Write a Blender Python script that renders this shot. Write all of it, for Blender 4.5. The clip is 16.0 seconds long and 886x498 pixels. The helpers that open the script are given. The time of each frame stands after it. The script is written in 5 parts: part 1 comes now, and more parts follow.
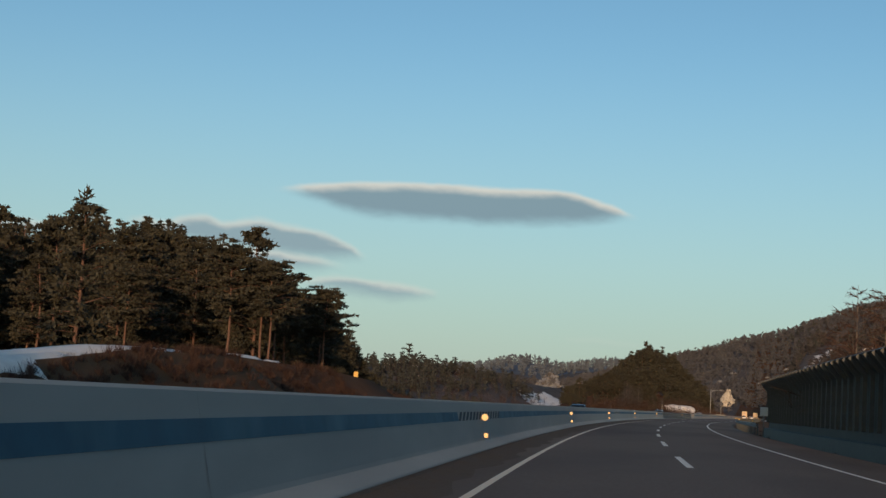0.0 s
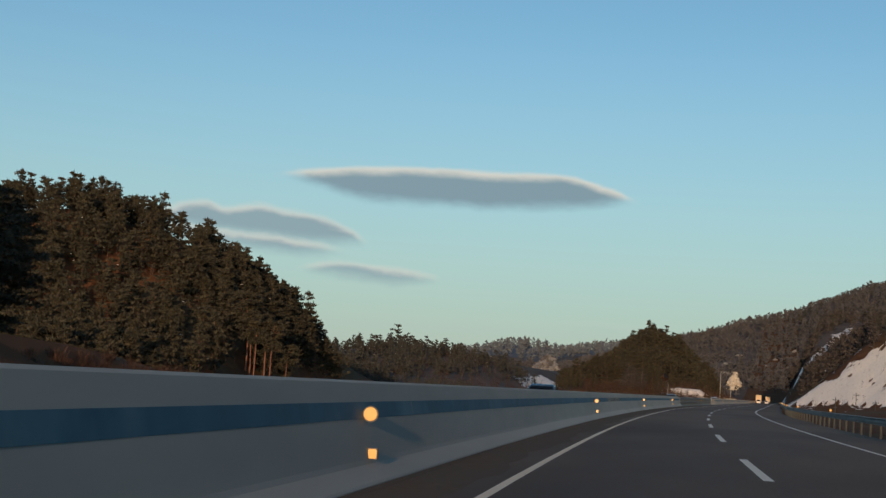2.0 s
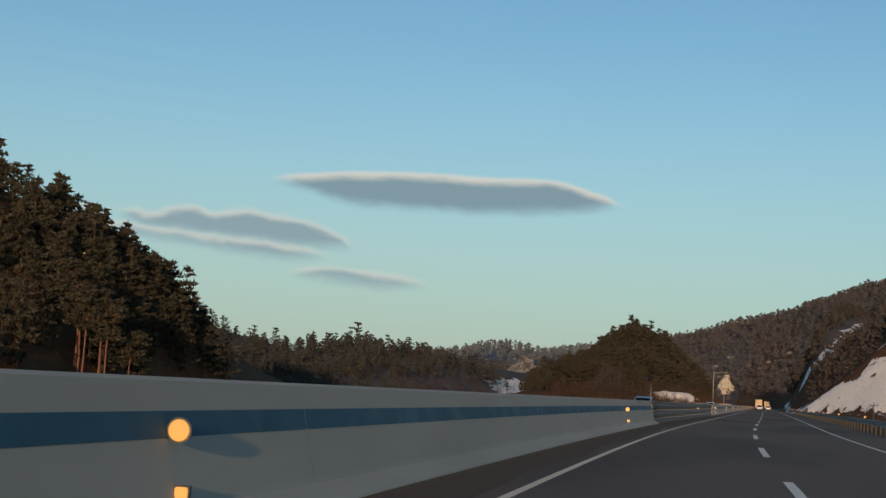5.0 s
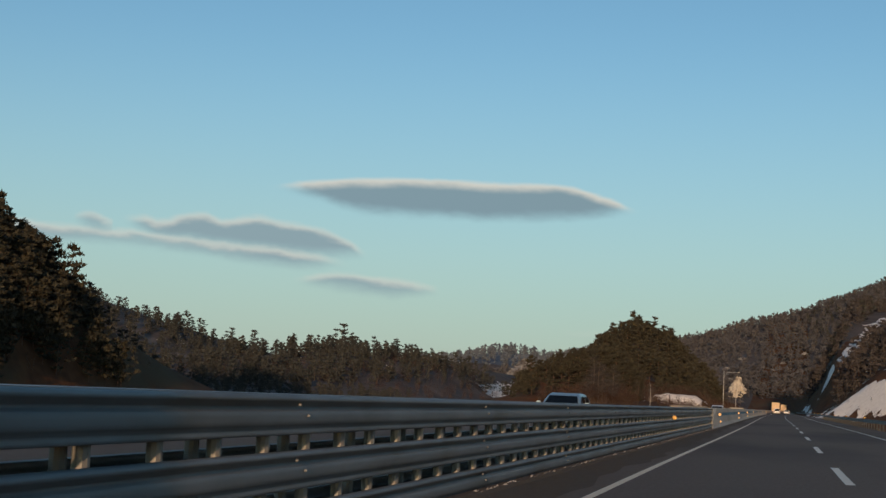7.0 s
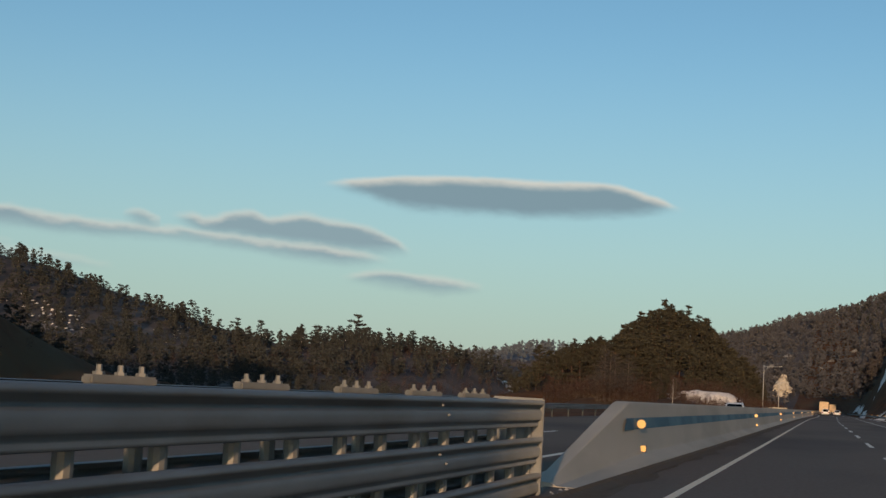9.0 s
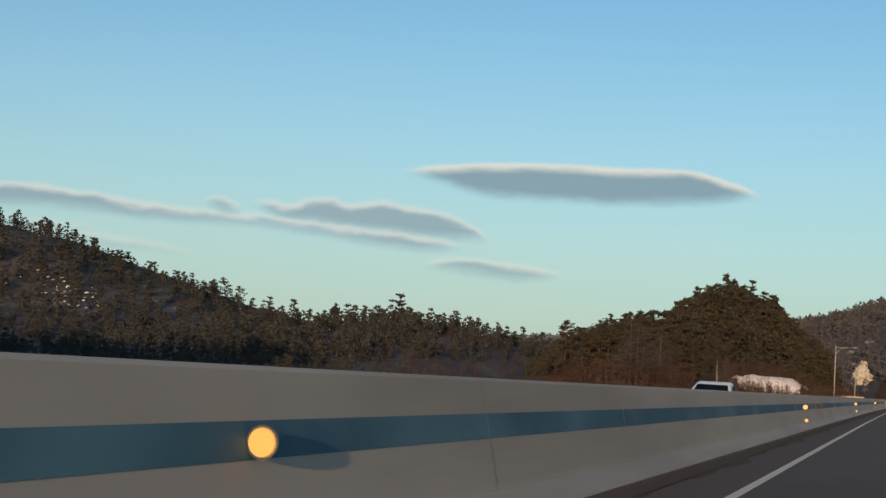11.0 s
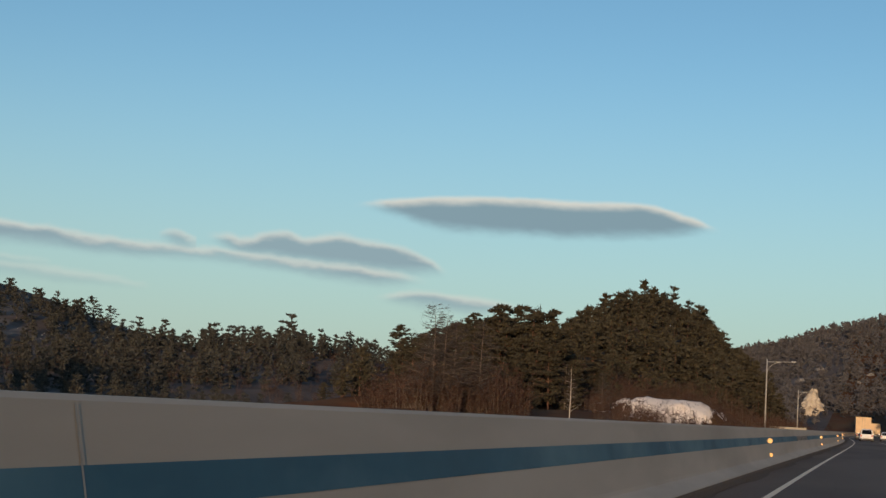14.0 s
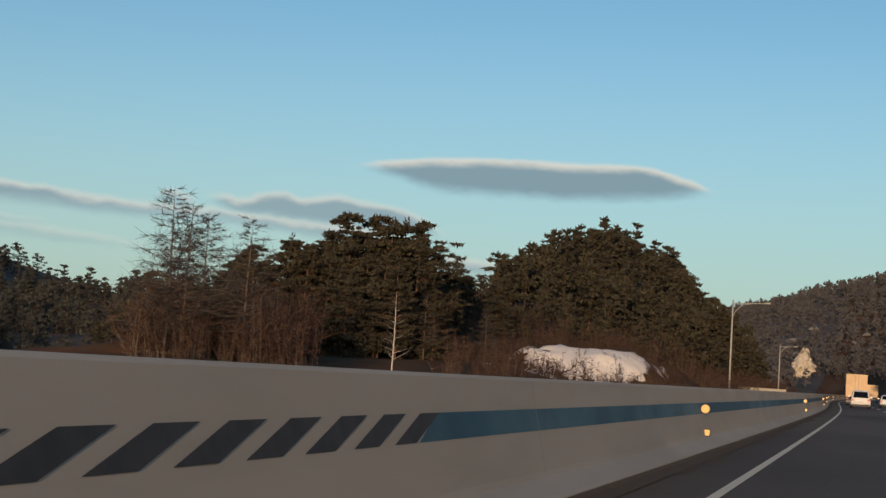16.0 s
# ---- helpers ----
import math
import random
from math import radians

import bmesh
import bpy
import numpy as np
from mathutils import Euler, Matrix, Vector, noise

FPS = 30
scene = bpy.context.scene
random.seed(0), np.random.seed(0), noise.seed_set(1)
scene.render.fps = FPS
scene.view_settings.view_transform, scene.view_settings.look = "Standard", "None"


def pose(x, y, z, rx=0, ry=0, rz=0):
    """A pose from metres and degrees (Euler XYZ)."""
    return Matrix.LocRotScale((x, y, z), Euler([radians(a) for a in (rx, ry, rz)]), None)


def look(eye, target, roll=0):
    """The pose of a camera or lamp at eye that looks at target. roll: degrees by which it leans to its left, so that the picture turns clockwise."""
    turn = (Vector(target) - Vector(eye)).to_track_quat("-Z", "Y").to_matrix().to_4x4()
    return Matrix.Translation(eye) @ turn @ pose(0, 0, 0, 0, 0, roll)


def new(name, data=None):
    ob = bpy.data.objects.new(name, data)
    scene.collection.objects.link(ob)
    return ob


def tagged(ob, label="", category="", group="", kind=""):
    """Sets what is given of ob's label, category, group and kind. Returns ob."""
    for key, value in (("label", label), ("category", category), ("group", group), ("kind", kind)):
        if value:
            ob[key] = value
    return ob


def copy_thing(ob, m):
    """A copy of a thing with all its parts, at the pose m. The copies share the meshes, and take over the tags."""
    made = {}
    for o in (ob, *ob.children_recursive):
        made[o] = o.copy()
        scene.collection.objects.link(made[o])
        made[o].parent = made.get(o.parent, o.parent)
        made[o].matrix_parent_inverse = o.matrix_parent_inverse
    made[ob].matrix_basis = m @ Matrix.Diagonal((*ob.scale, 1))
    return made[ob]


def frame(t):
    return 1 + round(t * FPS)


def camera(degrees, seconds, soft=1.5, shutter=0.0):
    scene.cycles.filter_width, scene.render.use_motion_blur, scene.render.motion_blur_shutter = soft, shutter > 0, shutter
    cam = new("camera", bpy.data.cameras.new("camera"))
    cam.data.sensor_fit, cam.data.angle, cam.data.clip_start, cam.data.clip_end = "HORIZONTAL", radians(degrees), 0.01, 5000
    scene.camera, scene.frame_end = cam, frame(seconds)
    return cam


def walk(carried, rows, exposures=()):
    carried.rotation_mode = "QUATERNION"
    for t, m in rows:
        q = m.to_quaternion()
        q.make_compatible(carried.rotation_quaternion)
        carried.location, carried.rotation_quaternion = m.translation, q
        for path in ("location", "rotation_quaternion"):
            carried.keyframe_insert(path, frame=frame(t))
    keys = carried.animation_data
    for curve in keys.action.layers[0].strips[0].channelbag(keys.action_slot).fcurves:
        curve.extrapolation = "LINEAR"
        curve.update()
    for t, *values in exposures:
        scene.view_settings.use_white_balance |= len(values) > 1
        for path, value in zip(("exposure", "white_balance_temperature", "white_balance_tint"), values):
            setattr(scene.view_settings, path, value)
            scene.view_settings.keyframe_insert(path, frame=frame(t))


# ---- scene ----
cam = camera(33.26, 16.0, soft=1.5, shutter=0.0)

# seconds, place, then heading, tilt and lean in degrees
ROWS = [
    (0.0, -0.55, -0.07, 1.233, -13.312, 5.746, 3.437),
    (0.5, -2.63, 17.41, 1.233, -13.196, 6.371, 2.704),
    (1.0, -4.58, 34.91, 1.233, -12.797, 6.669, 2.616),
    (1.5, -6.39, 52.42, 1.233, -12.822, 5.818, 3.046),
    (2.0, -8.05, 69.94, 1.233, -13.316, 5.146, 3.292),
    (2.5, -9.49, 87.49, 1.233, -13.754, 4.588, 2.573),
    (3.0, -10.77, 105.04, 1.233, -14.457, 4.028, 2.872),
    (3.5, -11.9, 122.61, 1.233, -14.412, 4.781, 2.061),
    (4.0, -12.89, 140.18, 1.233, -14.153, 5.082, 2.943),
    (4.5, -13.8, 157.76, 1.233, -13.528, 5.322, 2.092),
    (5.0, -14.59, 175.34, 1.233, -12.869, 5.361, 3.275),
    (7.5, -17.09, 263.3, 1.233, -13.393, 5.595, 2.663),
    (8.0, -17.28, 280.9, 1.233, -13.879, 5.321, 2.958),
    (8.5, -17.39, 298.5, 1.233, -14.341, 5.028, 3.137),
    (9.0, -17.51, 316.1, 1.233, -15.042, 5.401, 3.221),
    (11.5, -18.1, 404.09, 1.233, -18.295, 4.638, 3.642),
    (12.0, -18.21, 421.69, 1.233, -18.296, 5.561, 3.889),
    (12.5, -18.41, 439.29, 1.233, -17.814, 5.879, 3.879),
    (13.0, -18.6, 456.89, 1.233, -17.155, 5.985, 3.637),
    (13.5, -18.78, 474.49, 1.233, -16.68, 6.048, 3.49),
    (14.0, -18.94, 492.09, 1.233, -16.44, 6.116, 3.343),
    (14.5, -19.02, 509.69, 1.233, -16.414, 5.915, 4.062),
    (15.0, -19.08, 527.29, 1.233, -16.232, 5.899, 4.58),
    (15.5, -19.11, 544.89, 1.233, -16.278, 5.204, 4.439),
    (16.0, -19.11, 562.49, 1.233, -16.255, 4.636, 3.625),
]


def camera_row(t, x, y, z, heading, tilt, lean):
    a, b = radians(heading), radians(tilt)
    way = Vector((math.sin(a) * math.cos(b), math.cos(a) * math.cos(b), math.sin(b)))
    return t, look((x, y, z), Vector((x, y, z)) + way, lean)


EXPOSURES = [(0.0, .05), (3.0, .04), (5.0, 0.0), (9.0, 0.0), (11.5, .24), (12.0, .14), (12.5, .08), (16.0, .08)]
walk(cam, [camera_row(*row) for row in ROWS], EXPOSURES)

# ---- sky, sun and exposure ----
SUN_AZIMUTH, SUN_HEIGHT = 174.0, 6.5        # degrees clockwise from +y, degrees up
world = bpy.data.worlds.new("sky")
scene.world = world
world.use_nodes = True
wn, wl = world.node_tree.nodes, world.node_tree.links
wn.clear()


def link_value(links, value, socket):
    if isinstance(value, (int, float)):
        socket.default_value = value
    elif isinstance(value, (tuple, list)):
        socket.default_value = value
    else:
        links.new(value, socket)


def wmath(op, a, b=0.0, c=0.0, clamp=False):
    n = wn.new("ShaderNodeMath")
    n.operation, n.use_clamp = op, clamp
    for i, v in enumerate((a, b, c)):
        link_value(wl, v, n.inputs[i])
    return n.outputs[0]


def wmix(f, a, b):
    n = wn.new("ShaderNodeMix")
    n.data_type = "RGBA"
    link_value(wl, f, n.inputs["Factor"])
    link_value(wl, a, n.inputs[6])
    link_value(wl, b, n.inputs[7])
    return n.outputs[2]


def wramp(x, stops, mode="B_SPLINE"):
    n = wn.new("ShaderNodeValToRGB")
    n.color_ramp.interpolation = mode
    e = n.color_ramp.elements
    while len(e) < len(stops):
        e.new(0.5)
    for el, (pos, v) in zip(e, stops):
        el.position, el.color = pos, (v, v, v, 1)
    wl.new(x, n.inputs[0])
    return n.outputs[0]


def wsmooth(x, lo, hi):
    n = wn.new("ShaderNodeMapRange")
    n.interpolation_type = "SMOOTHSTEP"
    wl.new(x, n.inputs[0])
    link_value(wl, lo, n.inputs[1])
    link_value(wl, hi, n.inputs[2])
    return n.outputs[0]


SKY_STRENGTH = 0.139
sky = wn.new("ShaderNodeTexSky")
sky.sky_type, sky.sun_disc = "NISHITA", False
sky.sun_elevation, sky.sun_rotation = radians(SUN_HEIGHT + 2.3), radians(SUN_AZIMUTH)
sky.altitude, sky.air_density, sky.dust_density, sky.ozone_density = 300, 1.0, 0.55, 2.3
coord = wn.new("ShaderNodeTexCoord")
split = wn.new("ShaderNodeSeparateXYZ")
wl.new(coord.outputs["Generated"], split.inputs[0])
azimuth = wmath("ARCTAN2", split.outputs[0], split.outputs[1])
flat = wmath("SQRT", wmath("ADD", wmath("MULTIPLY", split.outputs[0], split.outputs[0]), wmath("MULTIPLY", split.outputs[1], split.outputs[1])))
rise = wmath("DIVIDE", split.outputs[2], wmath("MAXIMUM", flat, 0.001))
place = wn.new("ShaderNodeCombineXYZ")
wl.new(azimuth, place.inputs[0])
wl.new(wmath("MULTIPLY", rise, 2.2), place.inputs[1])


def wnoise(scale, detail):
    n = wn.new("ShaderNodeTexNoise")
    n.inputs["Scale"].default_value, n.inputs["Detail"].default_value = scale, detail
    wl.new(place.outputs[0], n.inputs["Vector"])
    return wmath("SUBTRACT", n.outputs[0], 0.5)


billow, wisp = wnoise(28, 3), wnoise(90, 4)
rugged = wmath("ADD", wmath("MULTIPLY", billow, 0.006), wmath("MULTIPLY", wisp, 0.003))
tinted = wn.new("ShaderNodeHueSaturation")
wl.new(sky.outputs[0], tinted.inputs["Color"])
tinted.inputs["Saturation"].default_value = 1.12
airy = wn.new("ShaderNodeMix")
airy.data_type, airy.blend_type = "RGBA", "MULTIPLY"
airy.inputs["Factor"].default_value = 1.0
wl.new(tinted.outputs[0], airy.inputs[6])
airy.inputs[7].default_value = (1.0, 1.0, 0.94, 1)
# pale winter air low over the horizon
away = wmath("MULTIPLY_ADD", wmath("COSINE", wmath("SUBTRACT", azimuth, radians(SUN_AZIMUTH))), -0.5, 0.5)
colour = wmix(wmath("MULTIPLY", wmath("MULTIPLY", wsmooth(rise, 0.26, -0.02), wsmooth(away, 0.05, 0.75)), 0.75), airy.outputs[2], tuple(v / SKY_STRENGTH for v in (0.294, 0.424, 0.460, 1)))
# lens-shaped clouds: left and right end (radians), top and foot along them (tangent of the height), density
CLOUDS = []
CLOUDS.append(("lens", -0.3433, -0.1071, [(0, 0.1336), (0.083, 0.1380), (0.163, 0.1408), (0.325, 0.1443), (0.488, 0.1448), (0.651, 0.1448), (0.78, 0.1446), (0.862, 0.1407), (0.943, 0.1342), (1, 0.1289)],
     [(0.000101, 0.1332), (0.0851, 0.1299), (0.167, 0.1254), (0.233, 0.1205), (0.348, 0.1190), (0.494, 0.1182), (0.656, 0.1193), (0.817, 0.1218), (0.929, 0.1256), (1, 0.1282)], 1.0))
CLOUDS.append(("bank", -0.4431, -0.2865, [(0, 0.1064), (0.0985, 0.1087), (0.159, 0.1064), (0.241, 0.1096), (0.336, 0.1126), (0.409, 0.1100), (0.529, 0.1132), (0.627, 0.1104), (0.725, 0.1087), (0.824, 0.1047), (0.925, 0.0979), (1, 0.0925)],
     [(0.000677, 0.1049), (0.0786, 0.1002), (0.152, 0.0964), (0.296, 0.0939), (0.465, 0.0918), (0.684, 0.0902), (0.879, 0.0890), (1, 0.0909)], 0.92))
CLOUDS.append(("streak", -0.6458, -0.3035, [(0, 0.1059), (0.122, 0.1055), (0.226, 0.1061), (0.334, 0.1021), (0.475, 0.0985), (0.574, 0.0979), (0.662, 0.0965), (0.775, 0.0930), (0.887, 0.0915), (1, 0.0846)],
     [(0.00412, 0.0914), (0.126, 0.0905), (0.23, 0.0917), (0.337, 0.0909), (0.477, 0.0894), (0.576, 0.0903), (0.664, 0.0885), (0.776, 0.0842), (0.889, 0.0812), (1, 0.0831)], 0.95))
CLOUDS.append(("puff", -0.4772, -0.4525, [(0, 0.1045), (0.437, 0.1072), (1, 0.1031)],
     [(0.00442, 0.1030), (0.539, 0.0976), (1, 0.0989)], 0.8))
CLOUDS.append(("sliver", -0.3281, -0.2348, [(0, 0.0731), (0.21, 0.0762), (0.496, 0.0766), (0.784, 0.0747), (1, 0.0696)],
     [(0.0005, 0.0723), (0.215, 0.0678), (0.503, 0.0659), (0.789, 0.0659), (1, 0.0685)], 0.85))
CLOUDS.append(("veil", -0.6291, -0.4828, [(0, 0.0768), (0.287, 0.0771), (0.483, 0.0772), (0.733, 0.0751), (1, 0.0712)],
     [(0.00358, 0.0714), (0.292, 0.0705), (0.487, 0.0701), (0.737, 0.0688), (1, 0.0697)], 0.55))
CLOUDS.append(("veil", -0.6300, -0.5461, [(0, 0.0859), (0.42, 0.0838), (0.718, 0.0832), (1, 0.0809)],
     [(0.00625, 0.0805), (0.425, 0.0791), (0.724, 0.0780), (1, 0.0794)], 0.45))
CLOUDS.append(("veil", -0.148, -0.096, [(0, .0452), (.5, .0456), (1, .0430)], [(0, .0447), (.5, .0430), (1, .0426)], 0.3))
for name, left, right, top, foot, density in CLOUDS:
    left, right = left - .045 * (right - left), right + .035 * (right - left)
    along = wmath("DIVIDE", wmath("SUBTRACT", azimuth, left), right - left, clamp=True)
    mid = (top[0][1] + foot[-1][1]) / 2
    high = wmath("SUBTRACT", wmath("ADD", wramp(along, top, "CARDINAL"), wmath("MULTIPLY", rugged, 0.55 if name == "lens" else 1.0)), rise)
    low = wmath("SUBTRACT", rise, wmath("ADD", wramp(along, foot, "CARDINAL"), rugged))
    ends = wmath("MULTIPLY", wsmooth(wmath("ADD", along, wmath("MULTIPLY", wisp, 0.10)), -0.01, 0.14), wsmooth(along, 1.0, 0.93))
    crisp = 1.0 if name == "lens" else 1.6
    body = wmath("MULTIPLY", wsmooth(high, -0.0016 * crisp, 0.0026 * crisp), wsmooth(low, -0.0030 * crisp, 0.0075))
    body = wmath("MULTIPLY", wmath("MULTIPLY", body, ends), density, clamp=True)
    shade = wsmooth(wmath("ADD", high, wmath("MULTIPLY", billow, 0.003)), 0.0, 0.0078 if name == "lens" else 0.0066)
    lit = wmix(shade, tuple(v / SKY_STRENGTH for v in ((0.66, 0.65, 0.58, 1) if name == "lens" else (0.62, 0.62, 0.56, 1))), tuple(v / SKY_STRENGTH for v in ((0.215, 0.315, 0.365, 1) if name == "lens" else (0.250, 0.345, 0.388, 1))))
    colour = wmix(body, colour, lit)
back = wn.new("ShaderNodeBackground")
back.inputs["Strength"].default_value = SKY_STRENGTH
wl.new(colour, back.inputs["Color"])
out = wn.new("ShaderNodeOutputWorld")
wl.new(back.outputs[0], out.inputs["Surface"])

sun = new("sun", bpy.data.lights.new("sun", "SUN"))
sun.data.energy, sun.data.angle, sun.data.color = 3.0, radians(0.6), (1.0, 0.66, 0.39)
a, b = radians(SUN_AZIMUTH), radians(SUN_HEIGHT)
sun.matrix_world = look((0, 0, 60), (-math.sin(a) * math.cos(b), -math.cos(a) * math.cos(b), 60 - math.sin(b)))


# ---- materials ----
def material(name, base, second=None, scale=3.0, rough=0.8, metal=0.0, bump=0.0, bump_scale=30.0, patch=None, patch_scale=0.4,
             patch_at=(0.5, 0.6), stretch=(1, 1, 1), vary=0.0, island=0.0, emit=None, emit_strength=0.0, spec=0.5):
    """Base and second colour mixed by a fine noise, patch by a coarse one; vary by object, island by loose piece."""
    m = bpy.data.materials.new(name)
    m.use_nodes = True
    n, l = m.node_tree.nodes, m.node_tree.links
    bsdf = n["Principled BSDF"]
    co, mp = n.new("ShaderNodeTexCoord"), n.new("ShaderNodeMapping")
    l.new(co.outputs["Object"], mp.inputs[0])
    mp.inputs["Scale"].default_value = stretch

    def tex(s, detail=4):
        t = n.new("ShaderNodeTexNoise")
        t.inputs["Scale"].default_value, t.inputs["Detail"].default_value = s, detail
        l.new(mp.outputs[0], t.inputs["Vector"])
        return t.outputs[0]

    def mix(f, a, b):
        x = n.new("ShaderNodeMix")
        x.data_type = "RGBA"
        for v, s in ((f, x.inputs["Factor"]), (a, x.inputs[6]), (b, x.inputs[7])):
            link_value(l, v, s)
        return x.outputs[2]

    def span(x, lo, hi, a=0.0, b=1.0):
        r = n.new("ShaderNodeMapRange")
        l.new(x, r.inputs[0])
        for i, v in enumerate((lo, hi, a, b)):
            r.inputs[i + 1].default_value = v
        return r.outputs[0]

    col = (*base, 1)
    if second:
        col = mix(span(tex(scale, 6), 0.3, 0.7), col, (*second, 1))
    if patch:
        col = mix(span(tex(patch_scale, 5), *patch_at), col, (*patch, 1))
    for amount, node, socket in ((vary, "ShaderNodeObjectInfo", "Random"), (island, "ShaderNodeNewGeometry", "Random Per Island")):
        if amount:
            h = n.new("ShaderNodeHueSaturation")
            i = n.new(node)
            l.new(span(i.outputs[socket], 0, 1, 1 - amount, 1 + amount), h.inputs["Value"])
            link_value(l, col, h.inputs["Color"])
            col = h.outputs[0]
    link_value(l, col, bsdf.inputs["Base Color"])
    bsdf.inputs["Roughness"].default_value, bsdf.inputs["Metallic"].default_value = rough, metal
    bsdf.inputs["Specular IOR Level"].default_value = spec
    if bump:
        bp = n.new("ShaderNodeBump")
        bp.inputs["Strength"].default_value, bp.inputs["Distance"].default_value = bump, 0.02
        l.new(tex(bump_scale, 5), bp.inputs["Height"])
        l.new(bp.outputs[0], bsdf.inputs["Normal"])
    if emit:
        bsdf.inputs["Emission Color"].default_value = (*emit, 1)
        bsdf.inputs["Emission Strength"].default_value = emit_strength
    return m


ASPHALT = material("asphalt", (0.174, 0.121, 0.089), (0.208, 0.148, 0.110), 14, 0.85, bump=0.5, bump_scale=90, patch=(0.126, 0.090, 0.068), patch_scale=0.12, patch_at=(0.45, 0.65), stretch=(1, 0.25, 1), spec=0.1)
GRIT = material("gutter_grit", (0.156, 0.114, 0.080), (0.112, 0.084, 0.060), 5, 0.95, bump=0.6, bump_scale=60, patch=(0.130, 0.098, 0.074), patch_scale=0.5, patch_at=(0.42, 0.62), spec=0.1)
PAINT = material("road_paint", (0.96, 0.84, 0.68), (0.84, 0.73, 0.59), 9, 0.7, bump=0.2, bump_scale=80, patch=(0.52, 0.45, 0.36), patch_scale=3, patch_at=(0.66, 0.82))
YELLOW_PAINT = material("faded_yellow_paint", (0.97, 0.76, 0.53), (0.88, 0.68, 0.46), 9, 0.7, bump=0.2, bump_scale=80, patch=(0.55, 0.40, 0.26), patch_scale=3, patch_at=(0.66, 0.82))
CONCRETE = material("concrete", (0.43, 0.420, 0.368), (0.385, 0.376, 0.330), 2.2, 0.85, bump=0.05, bump_scale=60, patch=(0.345, 0.338, 0.300), patch_scale=0.5, patch_at=(0.46, 0.72), stretch=(1, .16, 1), spec=0.2)
PALE_CONCRETE = material("pale_concrete", (0.482, 0.426, 0.350), (0.425, 0.376, 0.308), 2.0, 0.85, bump=0.05, bump_scale=60, patch=(0.365, 0.322, 0.264), patch_scale=0.5, patch_at=(0.48, 0.72), stretch=(1, .16, 1), spec=0.2)
SEAM = material("joint_filler", (0.47, 0.425, 0.345), (0.39, 0.35, 0.29), 6, 0.8)
PALE_BAND = material("pale_blue_band", (0.033, 0.118, 0.168), (0.024, 0.088, 0.130), 1.6, 0.7, patch=(0.105, 0.215, 0.255), patch_scale=0.6, patch_at=(0.45, 0.72), stretch=(1, .5, 1))
BAND = material("blue_band", (0.025, 0.112, 0.172), (0.019, 0.082, 0.130), 1.6, 0.7, patch=(0.078, 0.180, 0.225), patch_scale=0.7, patch_at=(0.50, 0.75))
HATCH = material("dark_hatch", (0.035, 0.038, 0.042), (0.055, 0.056, 0.058), 6, 0.75)
STEEL = material("galvanised_steel", (0.225, 0.230, 0.228), (0.160, 0.166, 0.166), 2.5, 0.6, 0.2, bump=0.05, bump_scale=25, patch=(0.13, 0.118, 0.10), patch_scale=1.3, patch_at=(0.5, 0.75), stretch=(1, .3, 1))
DULL = material("weathered_steel", (0.30, 0.28, 0.25), (0.22, 0.21, 0.19), 5, 0.6, 0.5)
RUST = material("rust", (0.16, 0.07, 0.035), (0.10, 0.05, 0.03), 9, 0.9)
AMBER = material("amber_reflector", (1.0, 0.60, 0.20), rough=0.25)
GLINT = material("reflective_sheet", (0.80, 0.55, 0.18), (0.62, 0.42, 0.14), 12, 0.3)
HOUSING = material("reflector_housing", (0.05, 0.055, 0.06), rough=0.5)
EARTH = material("winter_ground", (0.150, 0.068, 0.034), (0.082, 0.041, 0.023), 0.35, 0.95, bump=0.7, bump_scale=6, patch=(0.115, 0.074, 0.042), patch_scale=0.05, patch_at=(0.45, 0.65), spec=0.05)
# Old snow; its warm tint puts some low sunlight into the colour.
SNOW = material("old_snow", (0.88, 0.81, 0.74), (0.76, 0.69, 0.62), 1.2, 0.8, bump=0.4, bump_scale=4, patch=(0.45, 0.37, 0.30), patch_scale=0.5, patch_at=(0.62, 0.78))
BARK = material("pine_bark", (0.17, 0.085, 0.055), (0.10, 0.058, 0.042), 6, 0.9, bump=0.5, bump_scale=30)
RED_BARK = material("red_pine_bark", (0.25, 0.115, 0.078), (0.15, 0.075, 0.055), 4, 0.9, bump=0.5, bump_scale=30)
GREY_BARK = material("grey_bark", (0.17, 0.13, 0.10), (0.11, 0.085, 0.07), 6, 0.9)
NEEDLES = material("pine_needles", (0.065, 0.057, 0.038), (0.044, 0.042, 0.031), 0.5, 0.8, island=0.2, spec=0.1)
# Pine needles of the farther slopes, cooled to stand in for shade.
SHADED_NEEDLES = material("shaded_pine_needles", (0.064, 0.064, 0.056), (0.047, 0.049, 0.046), 0.4, 0.8, island=0.2, spec=0.1)
TWIGS = material("bare_twigs", (0.082, 0.046, 0.034), (0.056, 0.034, 0.027), 0.7, 0.9, island=0.22, spec=0.1)
# Cool base stands in for shade on the mountainside.
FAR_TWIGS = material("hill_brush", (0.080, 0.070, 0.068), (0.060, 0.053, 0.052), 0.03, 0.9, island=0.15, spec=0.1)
DULL_SNOW = material("thin_grey_snow", (0.30, 0.30, 0.31), (0.16, 0.15, 0.145), 0.5, 0.9)
# Leafless ridge wood, with haze mixed into its grey.
HAZY_WOOD = material("hazy_leafless_wood", (0.102, 0.100, 0.108), (0.078, 0.077, 0.084), 0.02, 0.9, island=0.15, spec=0.1)
# Far woods and ground: distance haze is put into this blue-grey base.
FAR_HAZE = material("hazy_far_hills", (0.140, 0.160, 0.188), (0.108, 0.124, 0.148), 0.02, 0.9, island=0.12, spec=0.1)
